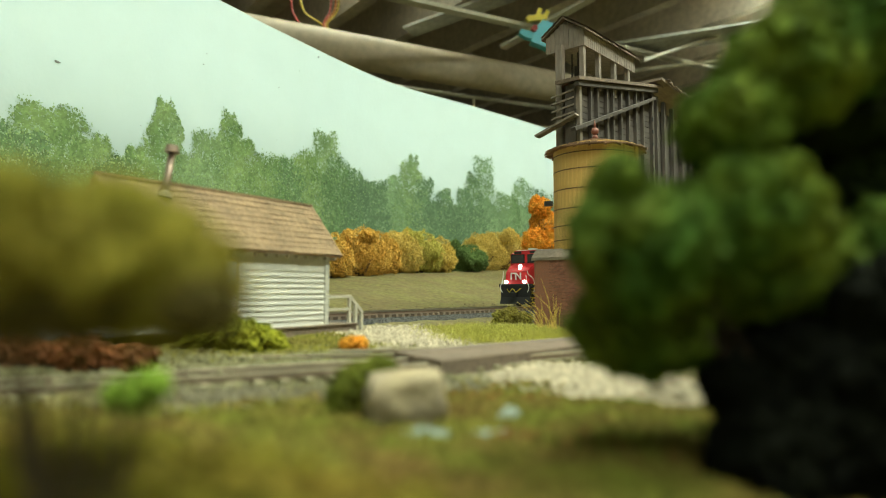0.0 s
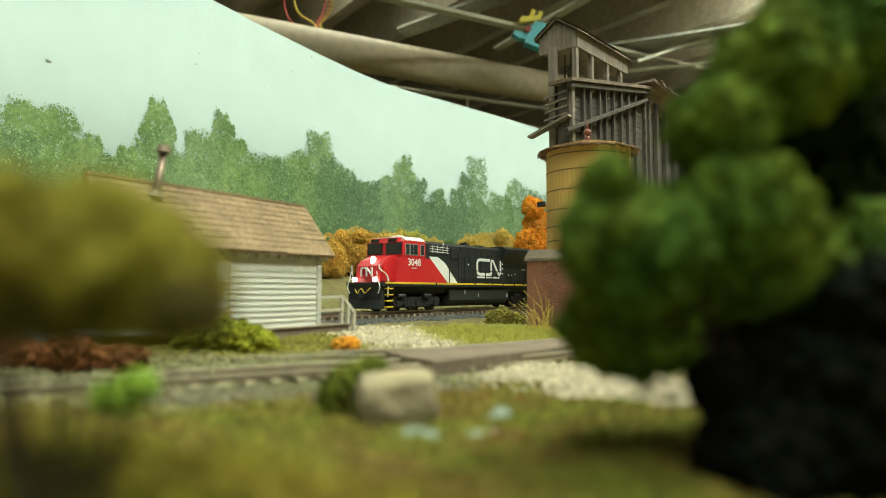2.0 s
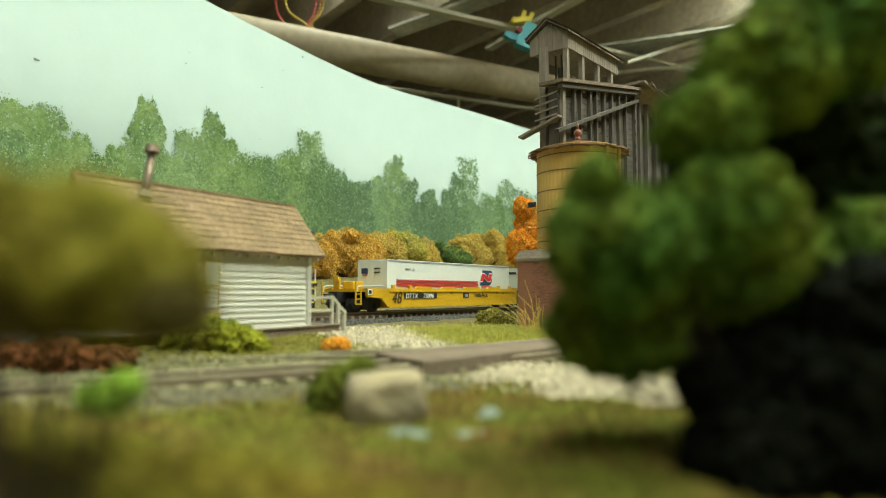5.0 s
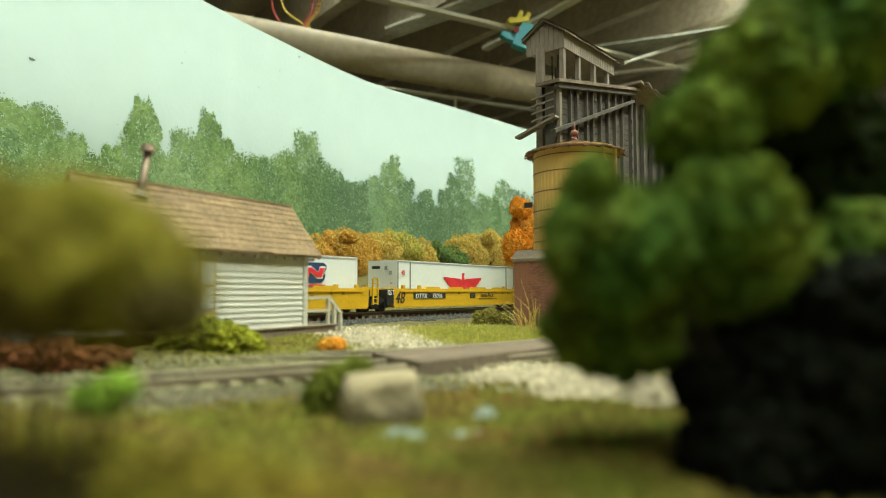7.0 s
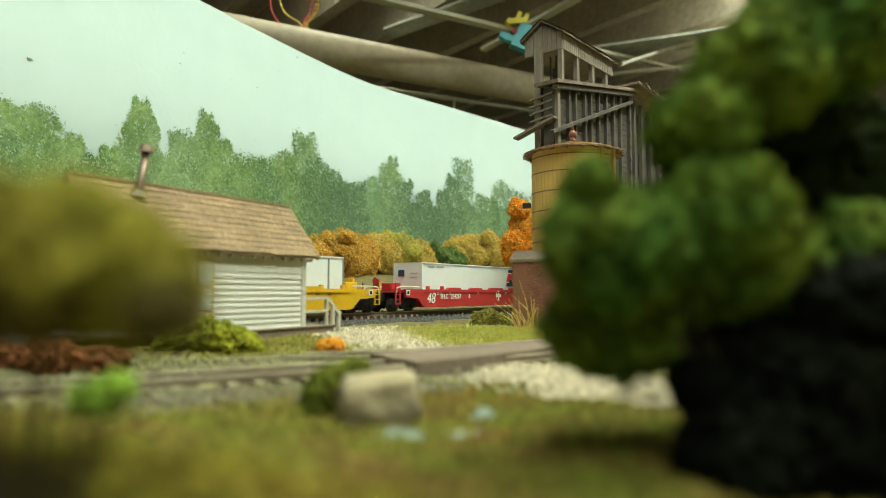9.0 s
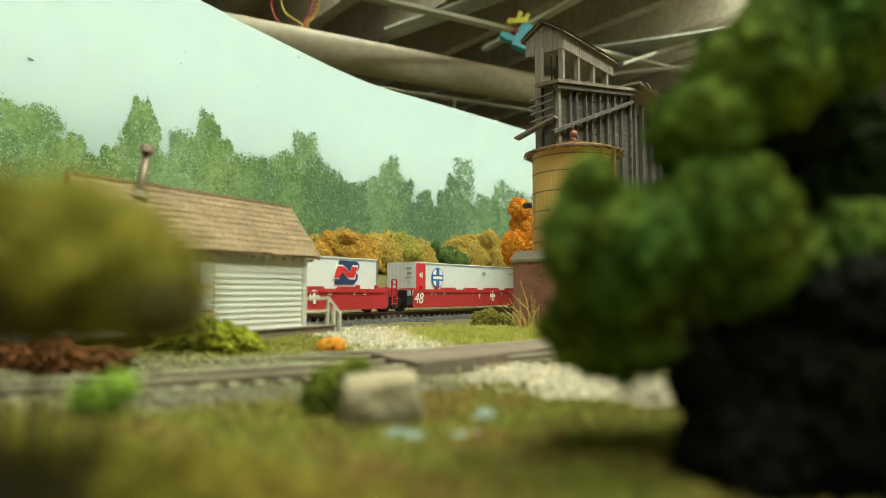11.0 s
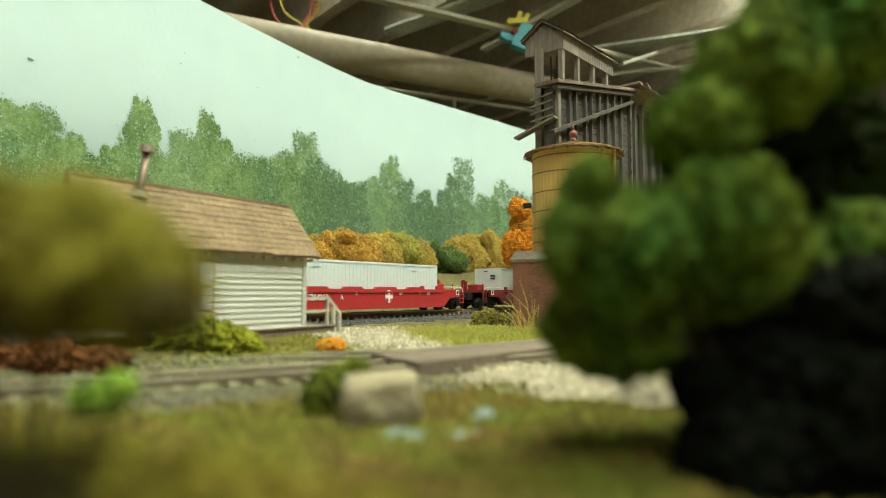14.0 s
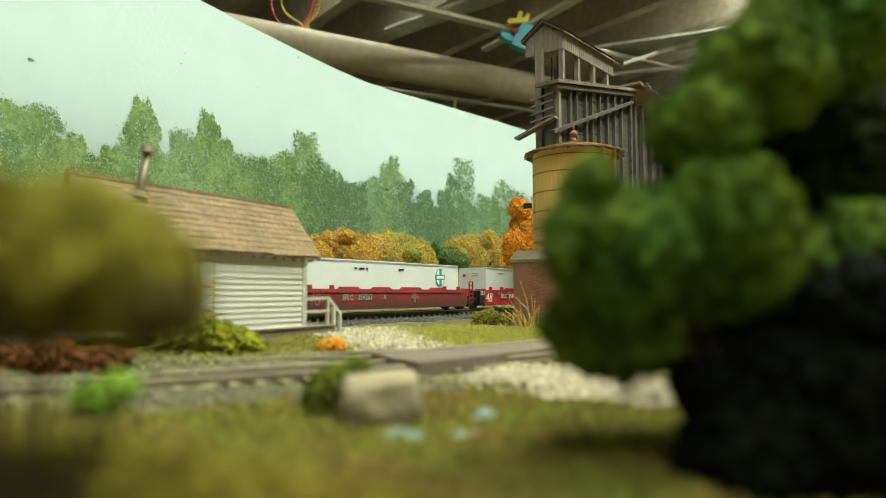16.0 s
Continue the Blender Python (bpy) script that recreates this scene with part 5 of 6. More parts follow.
def make_loco(s0):
    t = thing("diesel_locomotive", "red and black freight diesel locomotive with lit headlights", "locomotive")
    TRAIN.append((t, s0))
    cab_h, hood_h, sill_h = 0.0172, 0.0118, 0.0175
    F, R = -0.1375, 0.0985
    part("frame", boxm(F + 0.004, R - 0.002, -0.0130, 0.0130, 0.0290, 0.0345), M_UNDER, t)
    part("walkway", boxm(F, R, -sill_h, sill_h, 0.0335, 0.0364, 0.0004), M_UNDER, t)
    st = part("side_stripe", boxm(F + 0.003, R - 0.001, -sill_h - 0.0003, -sill_h, 0.0353, 0.0366), M_YELLOW, t, "yellow safety stripe")
    for x in (-0.078, -0.026, 0.0, 0.0175, 0.036, 0.052, 0.066, 0.08):
        part("stripe_gap", boxm(x - 0.0007, x + 0.0007, -sill_h - 0.0006, -sill_h - 0.0002, 0.0351, 0.0368), M_UNDER, st)
    # nose, cab
    nose = bmesh.new()
    prism(nose, [(F + 0.0035, 0.0364), (-0.1100, 0.0364), (-0.1100, 0.0572), (-0.1185, 0.0560), (-0.1285, 0.0520), (F + 0.0048, 0.0480)], -0.0128, 0.0128)
    bmesh.ops.bevel(nose, geom=[e for e in nose.edges if abs(e.verts[0].co.y - e.verts[1].co.y) < 1e-6], offset=0.0012, segments=2, affect="EDGES")
    part("nose", nose, M_RED, t, "red sloped short nose")
    fl = bmesh.new()
    prism(fl, [(-0.1240, 0.0364), (-0.0905, 0.0364), (-0.0905, 0.0550), (-0.1155, 0.0550), (-0.1200, 0.0528)], -cab_h, cab_h)
    part("cab_side", fl, M_RED, t)
    cab = bmesh.new()
    prism(cab, [(-0.1165, 0.0545), (-0.0905, 0.0545), (-0.0905, 0.0668), (-0.1120, 0.0668), (-0.1165, 0.0655)], -cab_h, cab_h)
    c = part("cab", cab, M_RED, t, "red cab")
    roof = bmesh.new()
    prism(roof, [(-cab_h - 0.0002, 0.0664), (cab_h + 0.0002, 0.0664), (0.0125, 0.0696), (-0.0125, 0.0696)], -0.1122, -0.0900)
    roof.transform(Matrix(((0, 1, 0, 0), (1, 0, 0, 0), (0, 0, 1, 0), (0, 0, 0, 1))))
    bmesh.ops.recalc_face_normals(roof, faces=roof.faces)
    part("cab_roof", roof, M_PAINTWHITE, t, "white cab roof")
    part("roof_unit", boxm(-0.106, -0.100, -0.004, 0.004, 0.0694, 0.0712, 0.0004), M_PAINTWHITE, t)
    nb = bmesh.new()
    prism(nb, [(-0.1175, 0.0650), (-0.1120, 0.0650), (-0.1120, 0.0690), (-0.1160, 0.0685)], -0.0125, 0.0125)
    part("number_box", nb, M_RED, t)
    for y in (-0.0085, 0.0085):
        part("number_board", boxm(-0.1179, -0.1166, y - 0.0038, y + 0.0038, 0.0656, 0.0680), M_BLACKPRINT, t)
    for y0, y1 in ((-0.0158, -0.0022), (0.0022, 0.0158)):
        w = part("windscreen", boxm(-0.1172, -0.1163, y0, y1, 0.0572, 0.0648, 0.0003), M_GLASS, c, "dark windscreen pane")
        part("windscreen_frame", boxm(-0.1169, -0.1162, y0 - 0.0006, y1 + 0.0006, 0.0566, 0.0654), M_UNDER, w)
    for a, b in ((-0.1128, -0.1090), (-0.1080, -0.1045), (-0.1040, -0.0998), (-0.0960, -0.0925)):
        w = part("side_window", boxm(a, b, -cab_h - 0.0004, -cab_h + 0.0002, 0.0566, 0.0638, 0.0001), M_GLASS, c)
        part("window_frame", boxm(a - 0.0005, b + 0.0005, -cab_h - 0.0002, -cab_h + 0.0001, 0.0561, 0.0643), M_GREYPRINT, w)
    lettering("3048", 0.0074, -0.1035, -cab_h - 0.0003, 0.0508, M_PAINTWHITE, t, "running_number", 1.0, 0.00004)
    part("small_mark", boxm(-0.1065, -0.1010, -cab_h - 0.0003, -cab_h, 0.0466, 0.0471), M_PAINTWHITE, t)
    part("battery_door", boxm(-0.1068, -0.1012, -cab_h - 0.0002, -cab_h, 0.0375, 0.0432), M_RED, t)
    # red panel behind the cab and the white slant
    mark("red_panel", [(-0.0905, 0.0366), (-0.0600, 0.0366), (-0.0820, 0.0545), (-0.0905, 0.0545)], -0.0150, M_RED, t)
    bx = bmesh.new()
    prism(bx, [(-0.0905, 0.0364), (-0.042, 0.0364), (-0.061, 0.0530), (-0.066, 0.0560), (-0.0905, 0.0560)], -0.01495, 0.01495)
    part("equipment_locker", bx, M_LOCO, t)
    mark("white_slant", [(-0.0600, 0.0366), (-0.0470, 0.0366), (-0.0640, 0.0520), (-0.0730, 0.0562), (-0.0835, 0.0562), (-0.0820, 0.0545)], -0.01515, M_PAINTWHITE, t, "white slanted stripe")
    # long hood
    hood = bmesh.new()
    prism(hood, [(-hood_h, 0.0364), (hood_h, 0.0364), (hood_h, 0.0660), (0.0090, 0.0682), (-0.0090, 0.0682), (-hood_h, 0.0660)], -0.0905, 0.0930)
    hood.transform(Matrix(((0, 1, 0, 0), (1, 0, 0, 0), (0, 0, 1, 0), (0, 0, 0, 1))))
    bmesh.ops.recalc_face_normals(hood, faces=hood.faces)
    hd = part("hood", hood, M_LOCO, t, "black long hood")
    for i in range(17):
        x = -0.041 + i * 0.0080
        z1 = 0.0620 if x < 0.022 else 0.0505
        part("hood_door", boxm(x, x + 0.0072, -hood_h - 0.0004, -hood_h, 0.0375, z1, 0.0002), M_LOCO, hd)
    for x0, x1, z0, z1 in ((-0.052, -0.043, 0.0560, 0.0640), (-0.038, -0.028, 0.0575, 0.0650), (0.024, 0.040, 0.0520, 0.0575), (0.028, 0.036, 0.0535, 0.0560), (-0.060, -0.055, 0.0585, 0.0640)):
        part("grille", boxm(x0, x1, -hood_h - 0.0006, -hood_h, z0, z1), M_UNDER, hd)
    for k in range(3):
        part("grab_rail", cyl(bmesh.new(), (-0.080, -0.0128, 0.0606 + k * 0.0019), (-0.055, -0.0128, 0.0600 + k * 0.0019), 0.00022, seg=5), M_PAINTWHITE, hd)
    for x in (-0.076, -0.070, -0.063, -0.0575):
        part("grab_post", cyl(bmesh.new(), (x, -0.0128, 0.0595), (x, -0.0128, 0.0652), 0.00025, seg=5), M_PAINTWHITE, hd)
    wing = bmesh.new()
    prism(wing, [(-cab_h, 0.0672), (-cab_h, 0.0640), (-hood_h, 0.0545), (hood_h, 0.0545), (cab_h, 0.0640), (cab_h, 0.0672), (0.0140, 0.0694), (-0.0140, 0.0694)], 0.0230, 0.0945)
    wing.transform(Matrix(((0, 1, 0, 0), (1, 0, 0, 0), (0, 0, 1, 0), (0, 0, 0, 1))))
    bmesh.ops.recalc_face_normals(wing, faces=wing.faces)
    wg = part("radiator_wing", wing, M_LOCO, t, "wide black radiator wings")
    for k in range(4):
        part("radiator_grille", boxm(0.026 + k * 0.0165, 0.041 + k * 0.0165, -0.0130, 0.0130, 0.0692, 0.0697), M_GREYPRINT, wg)
    hn = bmesh.new()
    for k in range(3):
        cyl(hn, (-0.022 + k * 0.0015, -0.002 + k * 0.002, 0.0705), (-0.0165 + k * 0.0015, -0.002 + k * 0.002, 0.0708), 0.0004, 0.001, 8)
    box(hn, -0.021, -0.0135, -0.003, 0.003, 0.0680, 0.0698)
    part("horn", hn, M_UNDER, t)
    part("exhaust", boxm(-0.006, 0.006, -0.005, 0.005, 0.068, 0.0693), M_UNDER, t)
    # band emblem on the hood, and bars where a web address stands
    y = -hood_h - 0.0006
    w = 0.0024
    band("emblem", [(0.0065, 0.0446), (0.0015, 0.0444), (-0.0105, 0.0444), (-0.0142, 0.0452), (-0.0150, 0.0480), (-0.0150, 0.0535), (-0.0140, 0.0558), (-0.0110, 0.0566), (0.0045, 0.0566)], w, y, M_PAINTWHITE, t)
    band("emblem", [(0.0065, 0.0446), (0.0065, 0.0545), (0.0075, 0.0566), (0.0095, 0.0560), (0.0175, 0.0455), (0.0195, 0.0444), (0.0215, 0.0462), (0.0215, 0.0566)], w, y, M_PAINTWHITE, t)
    for a, b in ((-0.0150, -0.0035), (-0.0020, 0.0075), (0.0092, 0.0195)):
        part("print_bar", boxm(a, b, y - 0.0002, y, 0.0412, 0.0426), M_PAINTWHITE, t)
    for x, z in ((0.0245, 0.0500), (0.0245, 0.0540), (0.0245, 0.0455), (0.035, 0.0445), (0.040, 0.0445), (0.046, 0.0455), (0.060, 0.0500), (0.0635, 0.0500), (-0.028, 0.0520), (-0.062, 0.0668), (0.080, 0.0490), (0.0775, 0.0478)):
        part("small_mark", boxm(x - 0.0008, x + 0.0008, y - 0.0002, y, z - 0.0006, z + 0.0006), M_PAINTWHITE, t)
    # walkway railing along the hood
    for x in (-0.060, -0.044, -0.027, -0.009, 0.009, 0.026, 0.043, 0.060, 0.077, 0.090):
        part("stanchion", cyl(bmesh.new(), (x, -sill_h + 0.0006, 0.0364), (x, -sill_h + 0.0006, 0.0470), 0.0004, seg=6), M_UNDER, t)
    part("walkway_rail", cyl(bmesh.new(), (-0.060, -sill_h + 0.0006, 0.0470), (0.090, -sill_h + 0.0006, 0.0470), 0.0003, seg=6), M_UNDER, t)
    # tank, bogies, pilots
    tank = bmesh.new()
    prism(tank, [(-0.0158, 0.0315), (-0.0158, 0.0235), (-0.0120, 0.0208), (0.0120, 0.0208), (0.0158, 0.0235), (0.0158, 0.0315)], -0.0585, 0.0290)
    tank.transform(Matrix(((0, 1, 0, 0), (1, 0, 0, 0), (0, 0, 1, 0), (0, 0, 0, 1))))
    bmesh.ops.recalc_face_normals(tank, faces=tank.faces)
    ft = part("fuel_tank", tank, M_LOCO, t)
    for x, zz in ((-0.038, 0.0300), (-0.0185, 0.0275), (0.0265, 0.0270)):
        part("small_mark", boxm(x - 0.0006, x + 0.0006, -0.0162, -0.0158, zz - 0.0020, zz + 0.0012), M_GREYPRINT, ft)
    part("centre_sill", boxm(-0.128, 0.090, -0.0068, 0.0068, 0.0185, 0.0300), M_UNDER, t)
    for x in (-0.117, -0.0955, -0.074, 0.0445, 0.066, 0.0875):
        part("traction_motor", boxm(x - 0.006, x + 0.006, -0.0075, 0.0075, 0.0180, 0.0275, 0.001), M_UNDER, t)
    bogie(t, -0.0955, 3, 0.0056, 0.0125, 0.0215)
    bogie(t, 0.0660, 3, 0.0056, 0.0125, 0.0215)
    for x in (-0.115, -0.086, 0.045, 0.078):
        part("brake_cylinder", cyl(bmesh.new(), (x - 0.004, -0.0148, 0.0268), (x + 0.004, -0.0148, 0.0268), 0.0014, seg=10), M_UNDER, t)
    plow = bmesh.new()
    prism(plow, [(F - 0.0015, 0.0180), (F + 0.004, 0.0180), (F + 0.004, 0.0345), (F + 0.0005, 0.0345), (F + 0.0005, 0.0245)], -0.0155, 0.0155)
    part("pilot", plow, M_UNDER, t, "black front pilot and plough")
    part("rear_pilot", boxm(R - 0.003, R, -0.0155, 0.0155, 0.020, 0.0345), M_UNDER, t)
    for x, face in ((F, -1), (R, 1)):
        part("coupler", boxm(min(x, x + face * 0.008), max(x, x + face * 0.008), -0.002, 0.002, 0.0245, 0.0285, 0.0006), M_UNDER, t)
    for x in (-0.1300, 0.0925):
        for k in range(4):
            part("step", boxm(x - 0.0033, x + 0.0033, -sill_h - 0.0002, -0.0145, 0.0190 + k * 0.0042, 0.0199 + k * 0.0042), M_YELLOW, t, "yellow edged step")
    part("rear_red_end", boxm(0.0905, 0.0935, -hood_h - 0.0008, hood_h + 0.0008, 0.0375, 0.0470), M_RED, t)
    # lamps
    for y, z in ((-0.0016, 0.0533), (-0.0016, 0.0508)):
        part("headlight", cyl(bmesh.new(), (-0.1312, y, z), (-0.1285, y, z), 0.0014, seg=14), M_LIT, t, "lit white headlight")
    for y in (-0.0098, 0.0098):
        part("ditch_light", cyl(bmesh.new(), (F - 0.0004, y, 0.0384), (F + 0.0020, y, 0.0384), 0.0016, seg=14), M_LIT, t, "lit ditch light")
    # white handrails at the front, yellow hose loop
    for y in (-0.0168, 0.0168):
        rail = spline([(F + 0.0060, y, 0.0262), (F + 0.0060, y, 0.0400), (F + 0.0015, y * 0.8, 0.0455), (F + 0.0010, y * 0.78, 0.0485)], 4)
        bm = bmesh.new()
        for p, q in zip(rail, rail[1:]):
            cyl(bm, p, q, 0.00042, seg=6)
        part("handrail", bm, M_PAINTWHITE, t, "white handrail")
        rail = spline([(F - 0.0002, y * 0.72, 0.0440), (F - 0.0006, y * 0.80, 0.0385), (F - 0.0006, y * 0.92, 0.0330), (F - 0.0003, y * 0.80, 0.0285)], 4)
        bm = bmesh.new()
        for p, q in zip(rail, rail[1:]):
            cyl(bm, p, q, 0.00042, seg=6)
        part("handrail", bm, M_PAINTWHITE, t, "white handrail")
        part("rear_handrail", cyl(bmesh.new(), (R - 0.0012, y, 0.0245), (R - 0.0012, y, 0.0440), 0.0004, seg=6), M_PAINTWHITE, t)
    rail = spline([(F - 0.0012, 0.0075, 0.0318), (F - 0.0014, 0.0052, 0.0288), (F - 0.0014, 0.0030, 0.0310), (F - 0.0014, 0.0010, 0.0318), (F - 0.0014, -0.0020, 0.0288), (F - 0.0014, -0.0045, 0.0305), (F - 0.0012, -0.0075, 0.0325)], 4)
    bm = bmesh.new()
    for p, q in zip(rail, rail[1:]):
        cyl(bm, p, q, 0.0004, seg=6)
    part("chain", bm, M_YELLOW, t, "yellow chain across the pilot")
    # pale band emblem on the nose
    for y0, y1, z0, z1 in ((0.0050, 0.0062, 0.0405, 0.0465), (0.0015, 0.0060, 0.0460, 0.0470), (0.0000, 0.0012, 0.0405, 0.0470), (-0.0050, -0.0038, 0.0405, 0.0470)):
        part("nose_emblem", boxm(F + 0.0026, F + 0.0034 + 0.0008 * (z0 > 0.045), y0, y1, z0, z1), M_PAINTWHITE, t)
    part("nose_emblem", bar(bmesh.new(), (F + 0.0036, 0.0006, 0.0465), (F + 0.0032, -0.0044, 0.0410), 0.0012, 0.0006), M_PAINTWHITE, t)
    return t


def make_well_car(s0, paint, front_end, rear_end, label, letters, group=""):
    """A well car unit; x = 0 is where its container begins. An end that is not shared has a platform of its own with a bogie under it."""
    t = thing("well_car", label, "well car", group=group)
    TRAIN.append((t, s0))
    L, h, zb, zt = 0.1682, 0.0170, 0.0188, 0.0330
    floor = part("floor", boxm(-0.002, L + 0.002, -0.0150, 0.0150, zb, zb + 0.001), M_UNDER, t)
    for s in (-1, 1):
        fx, rx = (-0.0035 if front_end else -0.0086), (L + 0.0035 if rear_end else L + 0.0070)
        out = [(fx, zb + 0.0012), (fx + 0.0015, zb), (rx - 0.0015, zb), (rx, zb + 0.0012)]
        if rear_end:
            out[-1:] = [(L + 0.0045, zb + 0.0005), (L + 0.0120, zb + 0.0068), (L + 0.0260, zb + 0.0078), (L + 0.0270, zt - 0.0006)]
        else:
            out.append((rx + 0.0005, zt - 0.0006))
        x = L - 0.006
        top = [(L - 0.004, zt - 0.0006)]
        raised = [(0.145, 0.128), (0.113, 0.093), (0.078, 0.062), (0.046, 0.030)]
        for b, a in raised:
            top += [(b + 0.002, zt - 0.0006), (b, zt + 0.0009), (a, zt + 0.0009), (a - 0.002, zt - 0.0006)]
        out += top
        if front_end:
            out += [(-0.0245, zt - 0.0006), (-0.0240, zb + 0.0078), (-0.0100, zb + 0.0068), (-0.0040, zb + 0.0010)]
        else:
            out += [(fx - 0.0005, zt - 0.0006)]
        bm = bmesh.new()
        prism(bm, out, s * h - 0.0011, s * h + 0.0011)
        sd = part("side", bm, paint, t)
        yy = s * (h + 0.0011)
        part("side_rib", boxm(-0.002, L + 0.002, min(yy, yy + s * 0.0007), max(yy, yy + s * 0.0007), zt - 0.0030, zt - 0.0022), paint, sd)
        part("lower_sill", boxm(-0.0018, L + 0.0018, min(yy, yy + s * 0.0005), max(yy, yy + s * 0.0005), zb, zb + 0.0018), paint, sd)
        for x in (0.0035, 0.0225, L - 0.0225, L - 0.0035):
            part("guide", boxm(x - 0.0012, x + 0.0012, s * h - 0.0010, s * h + 0.0014, zt - 0.0010, zt + 0.0019, 0.0003), paint, sd)
    for end, shared, d in ((0.0, not front_end, -1), (L, not rear_end, 1)):
        a, b = sorted((end + d * 0.0028, end + d * 0.0040))
        part("end_wall", boxm(a, b, -0.0150, 0.0150, zb, zt - 0.001), paint, t)
        if shared:
            a, b = sorted((end + d * 0.004, end + d * 0.0195))
            part("end_sill", boxm(a, b, -0.0045, 0.0045, 0.0268, 0.0325), paint, t)
            for y in (-0.0155, 0.0155):
                part("end_rod", bar(bmesh.new(), (end + d * 0.003, y, zt), (end + d * 0.019, y, zt - 0.0005), 0.0009), paint, t)
            a, b = sorted((end + d * 0.0045, end + d * 0.0110))
            part("end_panel", boxm(a, b, -0.0160, 0.0160, 0.0215, 0.0318, 0.0006), M_UNDER, t)
            if d > 0:
                lad = bmesh.new()
                for x in (0.0132, 0.0182):
                    bar(lad, (end + x, -0.0165, 0.0212), (end + x, -0.0165, 0.0388), 0.0010)
                for k in range(6):
                    bar(lad, (end + 0.0132, -0.0165, 0.0222 + k * 0.0034), (end + 0.0182, -0.0165, 0.0222 + k * 0.0034), 0.0008)
                part("ladder", lad, paint, t)
        else:
            a, b = sorted((end + d * 0.004, end + d * 0.0330))
            part("platform", boxm(a, b, -0.0140, 0.0140, 0.0300, 0.0318), paint, t)
            a, b = sorted((end + d * 0.010, end + d * 0.0390))
            part("draft_sill", boxm(a, b, -0.0040, 0.0040, 0.0235, 0.0300), M_UNDER, t)
            a, b = sorted((end + d * 0.0385, end + d * 0.0460))
            part("coupler", boxm(a, b, -0.0018, 0.0018, 0.0250, 0.0288, 0.0005), M_UNDER, t)
            a, b = sorted((end + d * 0.013, end + d * 0.024))
            part("brake_box", boxm(a, b, -0.004, 0.006, 0.0318, 0.0372, 0.0008), paint, t)
            part("brake_stand", boxm(*sorted((end + d * 0.0275, end + d * 0.0290)), 0.004, 0.010, 0.0318, 0.0400, 0.0004), paint, t)
            part("brake_wheel", cyl(bmesh.new(), (end + d * 0.0292, 0.007, 0.0385), (end + d * 0.0298, 0.007, 0.0385), 0.0028, seg=18), paint, t)
            for y in (-0.0160, 0.0160):
                rr = spline([(end + d * 0.006, y, 0.0342), (end + d * 0.022, y, 0.0342), (end + d * 0.0315, y, 0.0335), (end + d * 0.0325, y, 0.0300)], 4)
                bm = bmesh.new()
                for p, q in zip(rr, rr[1:]):
                    cyl(bm, p, q, 0.0005, seg=6)
                part("handrail", bm, M_STRIP, t, "pale grey handrail")
                lad = bmesh.new()
                for x in (0.0285, 0.0335):
                    bar(lad, (end + d * x, y, 0.0215), (end + d * x, y, 0.0372 if x > 0.03 else 0.0322), 0.0008)
                for k in range(4):
                    bar(lad, (end + d * 0.0285, y, 0.0218 + k * 0.0034), (end + d * 0.0335, y, 0.0218 + k * 0.0034), 0.0007)
                part("ladder", lad, paint, t)
            wy = -h - 0.0012
            part("inspection_window", boxm(*sorted((end + d * 0.0200, end + d * 0.0240)), wy - 0.0002, wy, 0.0280, 0.0318), M_PAINTWHITE, t)
            part("inspection_window", boxm(*sorted((end + d * 0.0208, end + d * 0.0232)), wy - 0.0004, wy, 0.0287, 0.0311), M_UNDER, t)
    if front_end:
        bogie(t, -0.0185, 2, 0.0048, 0.0108, 0.0195)
    else:
        bogie(t, -0.0210, 2, 0.0050, 0.0108, 0.0195)
    if rear_end:
        bogie(t, L + 0.0200, 2, 0.0048, 0.0108, 0.0195)
    y = -h - 0.0013
    ink = M_BLACKPRINT if paint is M_CARYELLOW else M_FADED if paint is M_CARRUST else M_PAINTWHITE
    if not front_end:
        part("load_panel", boxm(-0.0165, -0.0092, y - 0.0004, y + 0.0010, 0.0208, 0.0320), M_BLACKPRINT, t)
        lettering("125 T", 0.0050, -0.0128, y - 0.0008, 0.0294, M_PAINTWHITE, t, wide=0.62, bold=0.00005)
    lettering("48", 0.0116, 0.0062 if front_end else -0.0015, y - 0.0002, 0.0254, ink, t, "car_size_number", 0.92, 0.0, 0.22)
    for kind, x, *more in letters:
        if kind == "text":
            lettering(more[0], more[1], x, y - 0.0003, 0.0268, more[2], t, wide=more[3] if len(more) > 3 else 0.9, bold=0.00003, shear=more[4] if len(more) > 4 else 0.0)
        elif kind == "panel":
            part("number_panel", boxm(x, more[0], y - 0.0002, y + 0.0002, 0.0252, 0.0290), M_BLACKPRINT, t)
        elif kind == "bar":
            part("print_bar", boxm(x, more[0], y - 0.0002, y + 0.0002, more[1], more[2]), more[3], t)
        elif kind == "cross":
            em = mark("round_emblem", disc(x, 0.0272, 0.0042, 0.0044), y + 0.0001, ink, t)
            for sx in (-1, 1):
                for sz in (-1, 1):
                    q = [(0.28, 0.30), (0.82, 0.30), (0.72, 0.56), (0.52, 0.75), (0.28, 0.86)]
                    mark("emblem_quarter", [(x + sx * a * 0.0042, 0.0272 + sz * b * 0.0044) for a, b in q], y - 0.0002, paint, em)
    rng = random.Random(int(s0 * 1000))
    for x in (0.0135, 0.018, 0.030, 0.0715, 0.117, 0.140, 0.150):
        w = rng.uniform(0.0015, 0.0035)
        for k in range(2):
            part("print_bar", boxm(x, x + w, y - 0.0002, y + 0.0002, 0.0297 - k * 0.0012, 0.0302 - k * 0.0012), ink if paint is not M_CARYELLOW else M_UNDER, t)
